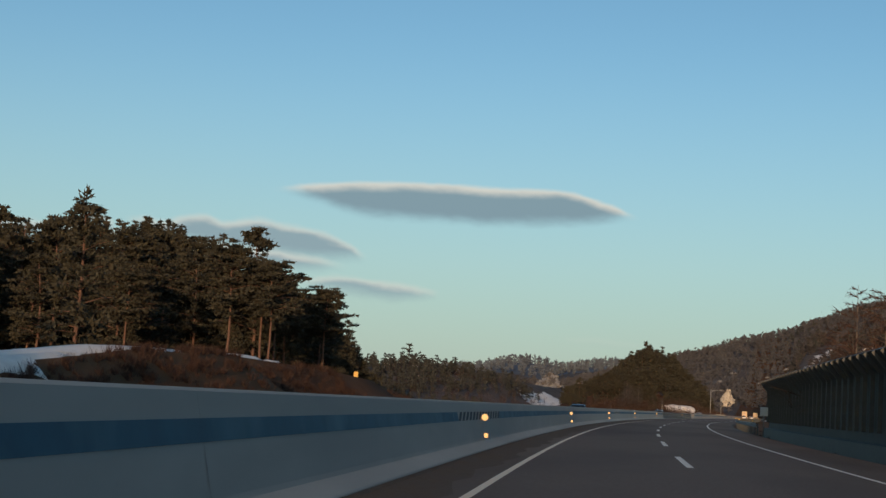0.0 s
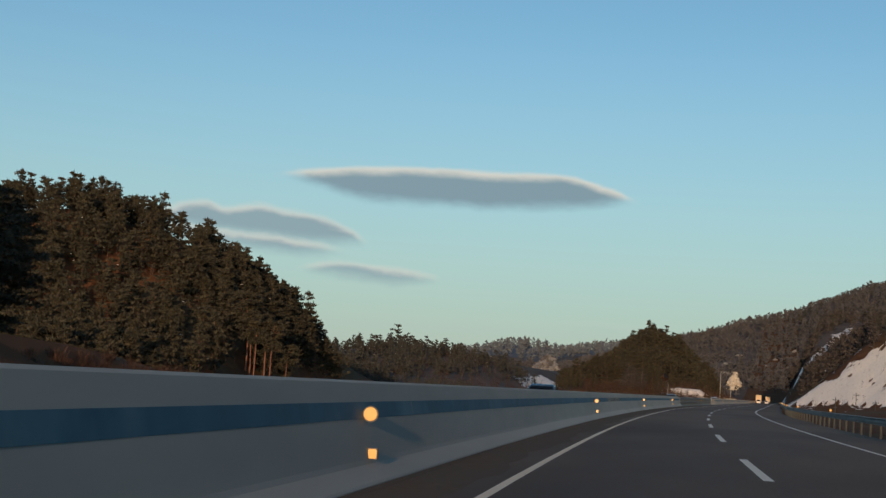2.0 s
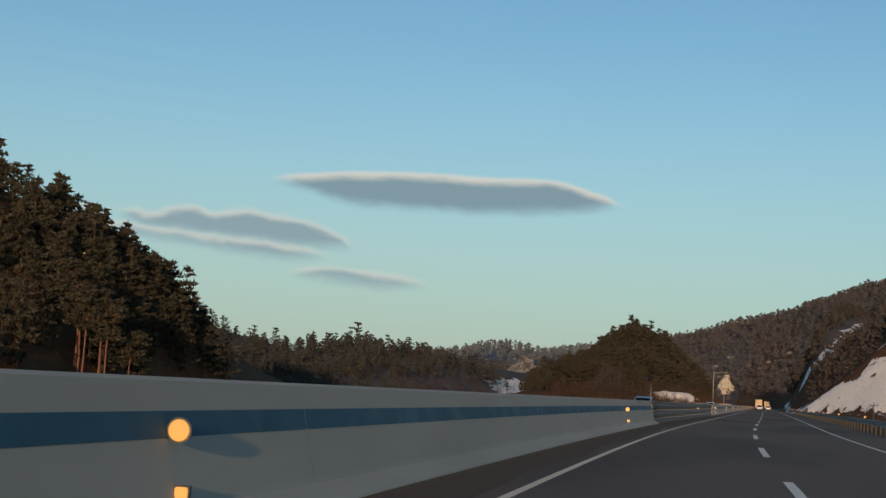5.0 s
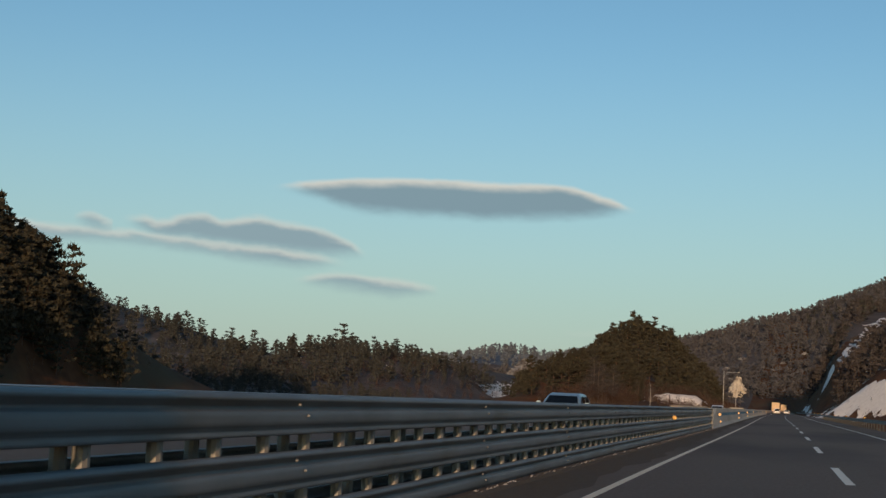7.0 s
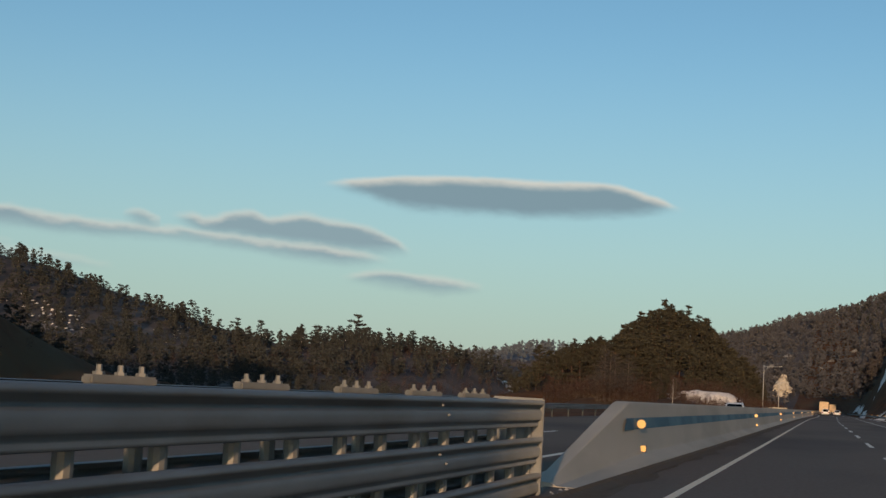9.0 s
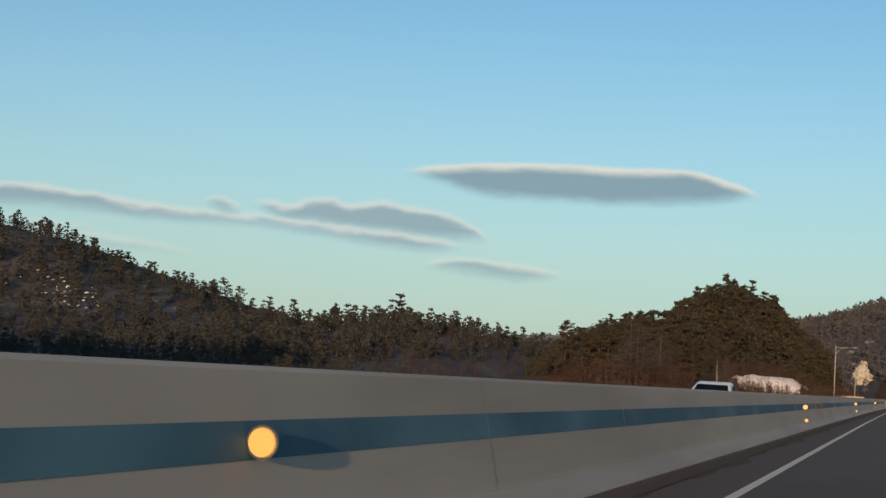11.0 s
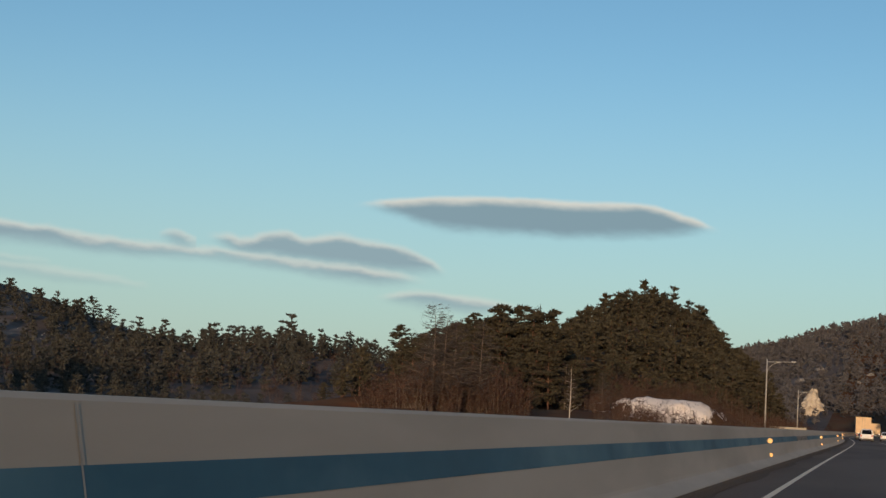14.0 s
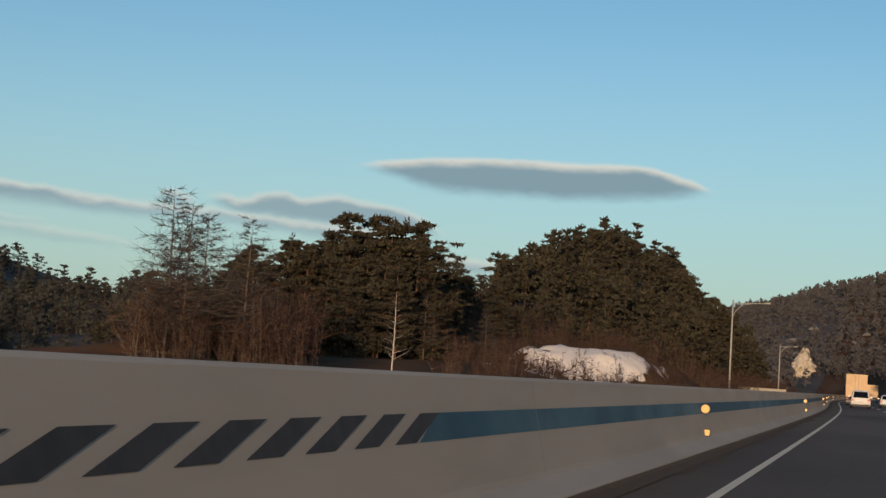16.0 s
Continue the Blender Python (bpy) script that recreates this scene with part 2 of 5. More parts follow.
LITTER = material("woodland_floor", (0.135, 0.112, 0.100), (0.090, 0.076, 0.070), 0.1, 0.95, bump=0.6, bump_scale=3, patch=(0.19, 0.175, 0.165), patch_scale=0.02, patch_at=(0.58, 0.72), spec=0.05)
JOINT = material("open_joint", (0.36, 0.345, 0.30), (0.30, 0.285, 0.25), 8, 0.9)
CAP = material("cap_steel", (0.34, 0.27, 0.20), (0.26, 0.21, 0.16), 9, 0.7)
GREEN_PANEL = material("dark_panel", (0.022, 0.026, 0.020), (0.034, 0.034, 0.027), 1.5, 0.6, patch=(0.05, 0.045, 0.038), patch_scale=0.5, patch_at=(0.6, 0.75))
SCREEN_POST = material("screen_steel", (0.07, 0.068, 0.058), (0.045, 0.045, 0.040), 4, 0.6)
CLIFF = material("snowy_cliff", (0.27, 0.265, 0.27), (0.14, 0.135, 0.135), 0.25, 0.9, bump=0.8, bump_scale=1.2, patch=(0.09, 0.08, 0.075), patch_scale=0.16, patch_at=(0.46, 0.58))
ROCK = material("pale_rock_face", (0.62, 0.55, 0.44), (0.40, 0.34, 0.26), 0.35, 0.9, bump=0.8, bump_scale=1.5, patch=(0.12, 0.095, 0.07), patch_scale=0.22, patch_at=(0.55, 0.68))
GREY_PAINT = material("grey_paint", (0.42, 0.42, 0.40), (0.34, 0.34, 0.32), 2, 0.6)
# White shed cladding, its shade painted in as a dim blue base.
SHADED_WALL = material("shaded_white_cladding", (0.17, 0.22, 0.27), (0.13, 0.17, 0.21), 0.6, 0.7, stretch=(1, 1, .1))
BLUE_ROOF = material("blue_roof", (0.07, 0.12, 0.20), (0.05, 0.09, 0.15), 1.5, 0.5)
WHITE_CAR = material("white_lacquer", (0.80, 0.79, 0.77), rough=0.25)
DARK_CAR = material("dark_lacquer", (0.018, 0.022, 0.030), rough=0.22)
BLUE_CAR = material("silver_blue_lacquer", (0.22, 0.30, 0.36), rough=0.28, metal=0.4)
CARGO = material("cargo_box", (0.70, 0.50, 0.29), (0.60, 0.42, 0.24), 1.2, 0.6)
GLASS = material("dark_glass", (0.010, 0.012, 0.014), rough=0.08)
RUBBER = material("tyre_rubber", (0.018, 0.018, 0.018), rough=0.9)
RIM = material("wheel_rim", (0.45, 0.45, 0.46), rough=0.35, metal=0.9)
RED_LAMP = material("red_lamp", (0.35, 0.02, 0.015), rough=0.2)
CLEAR_LAMP = material("clear_lamp", (0.75, 0.75, 0.72), rough=0.15)
BLACK = material("black_plastic", (0.02, 0.02, 0.021), rough=0.6)
SIGN_YELLOW = material("yellow_sign", (0.75, 0.42, 0.06), rough=0.5)
BIRCH_BARK = material("birch_bark", (0.62, 0.58, 0.52), (0.40, 0.36, 0.32), 8, 0.8)
SIGN_WHITE = material("white_sign", (0.6, 0.6, 0.57), rough=0.5)


# ---- helpers for building ----
def mesh_of(name, verts, faces, mat, smooth=False):
    me = bpy.data.meshes.new(name)
    me.from_pydata([tuple(v) for v in verts], [], [tuple(f) for f in faces])
    me.materials.append(mat)
    if smooth:
        me.polygons.foreach_set("use_smooth", [True] * len(me.polygons))
    me.update()
    return me


def part(name, bm, mat, parent=None, label="", smooth=False):
    """Link a bmesh as one mesh object under a thing or a part."""
    me = bpy.data.meshes.new(name)
    bm.to_mesh(me)
    bm.free()
    me.materials.append(mat)
    if smooth:
        me.polygons.foreach_set("use_smooth", [True] * len(me.polygons))
    ob = new(name, me)
    ob.parent = parent
    return tagged(ob, label)


def add_box(bm, x0, x1, y0, y1, z0, z1, bevel=0.0):
    r = bmesh.ops.create_cube(bm, size=1, matrix=Matrix.LocRotScale(((x0 + x1) / 2, (y0 + y1) / 2, (z0 + z1) / 2), None, (x1 - x0, y1 - y0, z1 - z0)))
    if bevel:
        edges = list({e for v in r["verts"] for e in v.link_edges})
        bmesh.ops.bevel(bm, geom=edges, offset=bevel, segments=2, affect="EDGES")
    return r["verts"]


def add_tube(bm, p, q, r0, r1, sides=8, caps=True):
    p, q = Vector(p), Vector(q)
    d = q - p
    m = Matrix.Translation((p + q) / 2) @ d.to_track_quat("Z", "Y").to_matrix().to_4x4()
    return bmesh.ops.create_cone(bm, cap_ends=caps, segments=sides, radius1=r0, radius2=r1, depth=d.length, matrix=m)["verts"]


def box_part(name, parent, mat, box, bevel=0.0, label=""):
    bm = bmesh.new()
    add_box(bm, *box, bevel)
    return part(name, bm, mat, parent, label)


def tube_part(name, parent, mat, p, q, r0, r1=None, sides=8, label=""):
    bm = bmesh.new()
    add_tube(bm, p, q, r0, r0 if r1 is None else r1, sides)
    return part(name, bm, mat, parent, label, True)


def empty(name, label, category, group="", m=None):
    ob = new(name)
    if m:
        ob.matrix_world = m
    return tagged(ob, label, category, group)


# ---- the road's line: curvature along it, straight at the far end ----
BEND_S = [-50, 25, 75, 130, 180, 230, 310, 410, 540, 600, 680, 740, 800, 860, 920]
BEND = [.000702, .000421, .000520, .000453, .000326, .000549, -.0000897, .0000033, .000100, -.00005, -.00030, 0.0, .00030, .00012, 0.0]
LINE_S = np.arange(-160, 2600, 2.0)
bend = np.interp(LINE_S, BEND_S, BEND)
turn = np.concatenate([[0], np.cumsum(bend[1:] + bend[:-1])])
turn += -0.12501 - np.interp(0, LINE_S, turn)
midway = (turn[1:] + turn[:-1]) / 2
line_x = np.concatenate([[0], np.cumsum(2 * np.sin(midway))])
line_y = np.concatenate([[0], np.cumsum(2 * np.cos(midway))])
line_x -= np.interp(0, LINE_S, line_x)
line_y -= np.interp(0, LINE_S, line_y)


def on_road(s, lat, z=0.0):
    a = np.interp(s, LINE_S, turn)
    return Vector((float(np.interp(s, LINE_S, line_x) + lat * np.cos(a)), float(np.interp(s, LINE_S, line_y) - lat * np.sin(a)), z))


def road_pose(s, lat, z=0.0, turned=0.0):
    """y along the road, x to its right."""
    p = on_road(s, lat, z)
    return pose(p.x, p.y, p.z, 0, 0, -math.degrees(np.interp(s, LINE_S, turn)) + turned)


def stations(s0, s1, step):
    n = max(1, round((s1 - s0) / step))
    return [s0 + (s1 - s0) * i / n for i in range(n + 1)]


def sweep(name, profile, ss, mat, parent=None, closed=False, label="", smooth=False, shape=None, strips=False):
    """Carry a profile of (side, height) along the road."""
    verts, faces, n = [], [], len(profile)
    for i, s in enumerate(ss):
        row = shape(s, profile) if shape else profile
        verts += [on_road(s, a, z) for a, z in row]
        if i:
            for k in range(n if closed else n - 1):
                j = (k + 1) % n
                faces.append(((i - 1) * n + k, (i - 1) * n + j, i * n + j, i * n + k))
    if closed:
        faces += [tuple(range(n)), tuple(range(len(verts) - 1, len(verts) - n - 1, -1))]
    me = mesh_of(name, verts, faces, mat, smooth or strips)
    if strips:
        # hard edges along the road, smooth bends
        hard = me.attributes.new("sharp_edge", "BOOLEAN", "EDGE")
        pairs = np.zeros(len(me.edges) * 2, int)
        me.edges.foreach_get("vertices", pairs)
        pairs = pairs.reshape(-1, 2)
        last = (pairs // n == 0).all(1) | (pairs // n == len(ss) - 1).all(1)
        hard.data.foreach_set("value", (pairs[:, 0] % n == pairs[:, 1] % n) | last)
    ob = new(name, me)
    ob.parent = parent
    return tagged(ob, label)


# ---- the lie of the land ----
def smoothstep(x, lo, hi):
    t = np.clip((x - lo) / (hi - lo), 0, 1)
    return t * t * (3 - 2 * t)


def crest(x, y, xs, zs, y0, front, rear):
    d = y - y0
    return np.interp(x, xs, zs) * np.exp(-0.5 * (d / np.where(d < 0, front, rear)) ** 2)


def rough_land(x, y):
    return 0.9 * np.sin(x * .071 + 1.3 * np.sin(y * .043)) + 0.7 * np.sin(y * .083 + 1.7 * np.sin(x * .057)) + 0.35 * np.sin(x * .31 + y * .23) * np.sin(y * .29 - x * .17)


def land(x, y):
    x, y = np.asarray(x, float), np.asarray(y, float)
    lat = x - np.interp(y, line_y, line_x)
    z = rough_land(x, y) * smoothstep(np.abs(lat + 4.5), 15.5, 36)
    # pine hill on the left of the road
    hill = crest(x, y, [-540, -457, -350, -263, -225, -203, -182, -166, -153, -147, -143, -129], [15, 36, 47, 45, 50, 46, 35, 24, 13, 4, -5, -6], 502, 58, 40)
    z = z + hill
    # pointed hill with its long shoulder, and the bank at its foot
    z = z + crest(x, y, [-175, -144, -124, -107, -89, -80, -72, -57, -47, -38], [0, 0, 7, 17, 31, 31, 26, 11, 3, 0], 965, 72, 110) * smoothstep(-lat, 19, 34)
    z = z + crest(x, y, [-150, -112, -95, -86, -79, -70, -60, -49], [0, 5, 10, 11.5, 8, 6, 3.5, 0], 785, 52, 70)
    z = z + np.maximum(0, np.minimum(4.7, .62 * (y - 727)) - .045 * np.maximum(0, x + 49) ** 2 + .3 * np.sin(1.3 * x + .5 * y) + .22 * np.sin(2.9 * x + y) - z) * smoothstep(x, -63, -58) * smoothstep(-x, 38, 44) * smoothstep(y, 726, 730) * smoothstep(-y, -800, -760)
    # wooded ridge across the valley
    z = z + crest(x, y, [-1100, -700, -600, -528, -489, -452, -416, -380, -347, -314, -287, -250, -236, -214, -198, -186], [124, 95, 84, 69, 55, 45, 35, 24, 20, 22, 26, 20, 17, 14, 1, -4], 1150, 110, 260)
    # right-hand mountain: cut slope at the road, then the long ridge
    slope = 0.85 * np.maximum(0, lat - 11 + .55 * np.minimum(0, y - 665))
    cut = np.minimum(slope, 32 + 0.03 * np.maximum(0, y - 600))
    cut = np.maximum(cut, np.minimum(2.0 * np.maximum(0, lat - 10.5), 18 + .15 * np.maximum(0, y - 770)) * smoothstep(y, 700, 765) * smoothstep(-y, -1150, -1000))
    ridge = crest(x, y, [-387, -257, -183, -137, -61, 14, 71, 136, 309, 590, 1060], [5, 28, 52, 66, 94, 112, 123, 141, 178, 166, 140], 2100, 340, 300)
    flank = crest(x, y, [20, 90, 200, 400, 700], [0, 18, 52, 70, 60], 800, 190, 500)
    z = z + np.maximum(np.maximum(cut, ridge), flank) + 0.25 * np.minimum(cut, ridge)
    # open field that rises gently beyond the ridge
    z = z + 3.5 * smoothstep(y, 1210, 1400) * smoothstep(x, -420, -330) * smoothstep(-x, 90, 140)
    # far hills
    z = z + crest(x, y, [-2600, -1500, -900, -700, -546, -485, -424, -383, -314, -275, -100, 200], [40, 45, 38, 42, 54, 72, 69, 58, 68, 66, 50, 20], 2700, 330, 400)
    z = z + crest(x, y, [-3000, -1200, -600, 0, 900, 3000], [60, 60, 70, 100, 120, 120], 3900, 500, 600)
    # low mound by the road
    mound = np.interp(y, [-120, 0, 30, 48, 60, 80, 100, 122, 142], [.3, .6, 1.1, 1.8, 2.8, 3.2, 2.8, 2.0, 0]) * smoothstep(-lat, 15.5, 20.5) * (0.35 + 0.65 * smoothstep(lat, -40, -24)) * smoothstep(lat, -160, -90)
    z = z + mound
    # the valley lies lower on the left
    z = z - 3 * smoothstep(-lat, 30, 60) * smoothstep(y, 150, 220) * np.maximum(smoothstep(-y, -668, -635), np.maximum(smoothstep(-lat, 78, 95) * smoothstep(-y, -1000, -860), smoothstep(-lat, 56, 66) * smoothstep(-y, -705, -690))) * np.exp(-np.maximum(hill, 0) / 5)
    z = z - 0.25
    return np.where((np.abs(lat + 4.5) < 15.5) & (y < 1350), np.minimum(z, -0.12), z)


def spread(*runs):
    return np.unique(np.concatenate([np.arange(a, b, c) for a, b, c in runs]))


gx = spread((-5200, -1200, 200), (-1200, -560, 32), (-560, -130, 9), (-130, 60, 3), (60, 260, 12), (260, 1000, 50), (1000, 5201, 300))
gy = spread((-1500, -100, 140), (-100, 200, 4), (200, 700, 8), (700, 800, 3), (800, 1300, 12), (1300, 2300, 30), (2300, 4700, 80), (4700, 9001, 700))
GX, GY = np.meshgrid(gx, gy)
GZ = land(GX, GY)
nx, ny = len(gx), len(gy)


def ground_z(x, y):
    """The height of the ground sheet itself."""
    x, y = np.asarray(x, float), np.asarray(y, float)
    i = np.clip(np.searchsorted(gx, x) - 1, 0, nx - 2)
    j = np.clip(np.searchsorted(gy, y) - 1, 0, ny - 2)
    u, v = (x - gx[i]) / (gx[i + 1] - gx[i]), (y - gy[j]) / (gy[j + 1] - gy[j])
    return (GZ[j, i] * (1 - u) + GZ[j, i + 1] * u) * (1 - v) + (GZ[j + 1, i] * (1 - u) + GZ[j + 1, i + 1] * u) * v


def land_at(x, y):
    return float(ground_z(x, y))


grid_faces = [(j * nx + i, j * nx + i + 1, (j + 1) * nx + i + 1, (j + 1) * nx + i) for j in range(ny - 1) for i in range(nx - 1)]
ground = new("ground", mesh_of("ground", np.stack([GX.ravel(), GY.ravel(), GZ.ravel()], 1).tolist(), grid_faces, EARTH, True))
ground.data.materials.append(LITTER)
ground.data.materials.append(FAR_HAZE)
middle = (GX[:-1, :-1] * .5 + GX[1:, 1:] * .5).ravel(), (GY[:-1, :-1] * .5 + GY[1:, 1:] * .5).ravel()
# Ground beyond 2350 takes the haze-tinted colour too.
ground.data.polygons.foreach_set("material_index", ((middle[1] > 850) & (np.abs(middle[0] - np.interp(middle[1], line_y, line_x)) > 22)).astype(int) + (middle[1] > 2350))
tagged(ground, "brown winter grass and brush over valley and hills", "ground", kind="structure")

# ---- road surfaces and markings ----
ROAD_END = 1350
road_ss = stations(-150, 700, 6) + stations(720, ROAD_END, 40)
tagged(sweep("road", [(-3.95, 0.0), (-1.0, 0.005), (1.4, 0.01), (5.0, 0.0), (8.3, -0.05), (8.5, -0.3)], road_ss, ASPHALT), "dark asphalt carriageway of two lanes and a shoulder", "road", kind="structure")
tagged(sweep("road_opposite", [(-16.6, -0.3), (-16.4, -0.05), (-12.8, 0.0), (-9.2, 0.01), (-4.05, 0.0)], road_ss, ASPHALT), "dark asphalt carriageway beyond the median barrier", "road", kind="structure")
def ragged(s, profile):
    """Dust drifts a little further out here and there."""
    out = -.42 * float(smoothstep(s, 300, 345)) + .10 * math.sin(s * .43) + .07 * math.sin(s * 1.31 + 1) + .05 * math.sin(s * 2.9 + 2)
    return [(a + (out if k > 2 else 0), z) for k, (a, z) in enumerate(profile)]


tagged(sweep("gutter", [(-3.358, 0.075), (-3.32, 0.035), (-3.1, 0.016), (-2.85, 0.012), (-2.62, 0.004)], stations(-60, 700, 1.5) + stations(720, ROAD_END, 40), GRIT, shape=ragged), "brown grit and dust along the barrier's foot", "gutter", kind="structure")


def marking(name, lat, width, ss, label, mat=PAINT):
    return tagged(sweep(name, [(lat - width / 2, 0.009), (lat + width / 2, 0.0095)], ss, mat), label, "road marking", kind="structure")


marking("edge_line_left", -2.21, 0.13, stations(-150, ROAD_END, 6), "worn pale yellow edge line beside the median barrier", YELLOW_PAINT)
marking("edge_line_right", 5.35, 0.14, stations(-150, ROAD_END, 6), "white edge line at the shoulder")
marking("edge_line_opposite", -5.75, 0.18, stations(-150, ROAD_END, 12), "white edge line beyond the median barrier")
DASH_PITCH, DASH_FAR_END = 19.91, 82.0
for k in range(-11, 62):
    s = DASH_FAR_END + DASH_PITCH * k
    d = sweep("lane_dash", [(1.39 - 0.085, 0.0145), (1.39 + 0.085, 0.0145)], stations(s - 8.0, s, 2), PAINT)
    tagged(d, "white painted dash between the two lanes", "lane dash", "dashes of the lane line")
for k in range(-8, 40):
    s = 70 + DASH_PITCH * k
    d = sweep("lane_dash", [(-9.4 - 0.085, 0.0145), (-9.4 + 0.085, 0.0145)], stations(s - 8.0, s, 4), PAINT)
    tagged(d, "white painted dash on the opposite carriageway", "lane dash", "dashes of the opposite lane line")

# ---- median barriers ----
FOOT, KNEE = (-3.42, 0.0), (-3.66, 0.34)


def face_side(z):
    return -3.64 - 0.205 * (z - 0.25) / 0.925


HALF = [(-3.36, -0.03), (-3.362, 0.085), (-3.385, 0.112), (-3.59, 0.218), (-3.63, 0.245), (-3.651, 0.30), (-3.845, 1.175), (-3.875, 1.20)]
BARRIER = HALF + [(-8.0 - a, z) for a, z in reversed(HALF)]


def nose(s, profile):
    """The rising end of the second barrier."""
    f = min(1.0, 0.05 + max(0.0, (s - 336.9) / 8.2))
    w = 0.55 + 0.45 * f
    return [(-4.0 + (a + 4.0) * (w if z > 0.2 else min(1, 0.75 + 0.3 * f)), z * f if z > 0 else z) for a, z in profile]


def band(parent, s0, s1, z0, z1, slant=0.0, paint=BAND):
    """Painted band; its first end may be slanted like the hatching before it."""
    ss = stations(s0, s1, 6)
    verts, faces = [], []
    for k, s in enumerate(ss):
        verts += [on_road(s - (slant if k == 0 else 0), face_side(z0) + .004, z0), on_road(s, face_side(z1) + .004, z1)]
        if k:
            faces.append((2 * k - 2, 2 * k, 2 * k + 1, 2 * k - 1))
    ob = new("blue_band", mesh_of("blue_band", verts, faces, paint))
    ob.parent = parent
    tagged(ob, "faded blue painted band")


def hatch(parent, s0, count, pitch, z0, z1, skew=0.0):
    for k in range(count):
        s = s0 + pitch * k
        v = [on_road(s - .58 - skew, face_side(z0) + .005, z0), on_road(s - .07 - skew, face_side(z0) + .005, z0), on_road(s + .47, face_side(z1) + .005, z1), on_road(s - .03, face_side(z1) + .005, z1)]
        ob = new("hatch_bar", mesh_of("hatch_bar", v, [(0, 1, 2, 3)], HATCH))
        ob.parent = parent


def seam(parent, s, mat=SEAM):
    sweep("joint", [(face_side(.26) + .006, .26), (face_side(1.165) + .006, 1.165)], [s - .009, s + .009], mat, parent)


barrier = empty("median_barrier", "grey concrete median barrier with a faded blue band", "barrier")
sweep("wall", BARRIER, stations(-150, 252.5, 3), CONCRETE, barrier, True, strips=True)
for s0, s1 in ((-150, 32.6), (43.95, 147.1), (158.5, 252.0)):
    band(barrier, s0, s1, .762, .955, .57)
for s0 in (33.15, 147.62):
    hatch(barrier, s0, 14, .793, .762, .955)
barrier2 = empty("median_barrier", "pale concrete median barrier with a sloped end", "barrier")
sweep("wall", BARRIER, stations(336.9, 346.9, 0.4) + stations(349, 700, 4) + stations(720, 1340, 30), PALE_CONCRETE, barrier2, True, shape=nose, strips=True)
for s0, s1 in ((343.8, 443.35), (454.85, 563.1), (574.25, 681.0), (692.4, 1340)):
    band(barrier2, s0, s1, .69, .90, .57, PALE_BAND)
for s0, pitch in ((443.84, .869), (563.54, .857), (681.7, .857)):
    hatch(barrier2, s0, 13, pitch, .69, .90, .16)
for s in (455.6, 474.3, 518.27, 551.7, 406.0, 380.5, 592.0):
    seam(barrier2, s)
for i in range(13):
    seam(barrier, 11.94 + 19.8 * i, JOINT)
for i in range(18):
    if abs(359.96 + 19.8 * i - 518.27) > 1:
        seam(barrier2, 359.96 + 19.8 * i, JOINT)


def delineator(s, zt=0.82, zl=0.36):
    d = empty("delineator", "amber reflector pair on the barrier's face", "reflector", "delineators along the median", road_pose(s, 0))
    x = face_side(zt)
    bm = bmesh.new()
    add_tube(bm, (x + .10, .0, zt), (x + .10, .03, zt), .096, .09, 20)
    part("housing", bm, HOUSING, d)
    box_part("bracket", d, HOUSING, (x - .05, x + .06, .02, .05, zt - .03, zt + .03))
    bm = bmesh.new()
    add_tube(bm, (x + .10, -.012, zt), (x + .10, 0, zt), .078, .084, 20)
    part("round_reflector", bm, AMBER, d)
    x = face_side(zl)
    box_part("lower_housing", d, HOUSING, (x - .03, x + .11, .0, .04, zl - .065, zl + .065))
    box_part("square_reflector", d, AMBER, (x + .0, x + .10, -.012, .0, zl - .055, zl + .055), .008)
    return d


first = delineator(38.08 - 49.51)
for k in range(0, 5):
    copy_thing(first, road_pose(38.08 + 49.51 * k + (-.25 if k == 3 else .22 if k == 2 else 0), 0))
for k in range(0, 18):
    copy_thing(first, road_pose(345.15 + 49.51 * k - (4.0 if k == 2 else 2.2 if k == 3 else 0), -.0, -.03))

# ---- steel rail across the opening in the median ----
W = [(0, 0), (.045, .002), (.070, -.008), (.082, -.026), (.082, -.040), (.072, -.052), (.014, -.086), (.008, -.096), (.012, -.108), (.036, -.124), (.044, -.134), (.050, -.165), (.050, -.205), (.047, -.228), (.036, -.240), (.004, -.268), (.005, -.282), (.012, -.298), (.012, -.314), (0, -.322)]


def beam_profile(face, top, side=1):
    outer = [(face + side * a, top + z) for a, z in W]
    inner = [(face + side * (a - .012), top + z * .985 - .002) for a, z in reversed(W)]
    return outer + inner


RAIL0, RAIL1 = 252.7, 335.0
rail = empty("median_guardrail", "galvanised steel guardrail of three corrugated beams", "guardrail")
for top in (1.165, .715, .275):
    sweep("beam", beam_profile(-3.74, top), stations(RAIL0, RAIL1, 3), STEEL, rail, True, smooth=True)
    sweep("beam", beam_profile(-4.26, top, -1), stations(RAIL0, RAIL1, 3), STEEL, rail, True)
sweep("top_plate", [(-3.75, 1.158), (-3.75, 1.170), (-4.25, 1.170), (-4.25, 1.158)], stations(RAIL0, 312, 6), STEEL, rail, True)
bm = bmesh.new()
add_tube(bm, (0, 0, -.1), (0, 0, 1.15), .055, .055, 10)
post_mesh = bpy.data.meshes.new("post")
bm.to_mesh(post_mesh)
bm.free()
post_mesh.materials.append(DULL)
bm = bmesh.new()
add_tube(bm, (0, 0, 1.12), (0, 0, 1.20), .08, .08, 20)
add_tube(bm, (0, 0, 1.20), (0, 0, 1.225), .08, .068, 20)
add_tube(bm, (0, 0, 1.225), (0, 0, 1.24), .068, .04, 20)
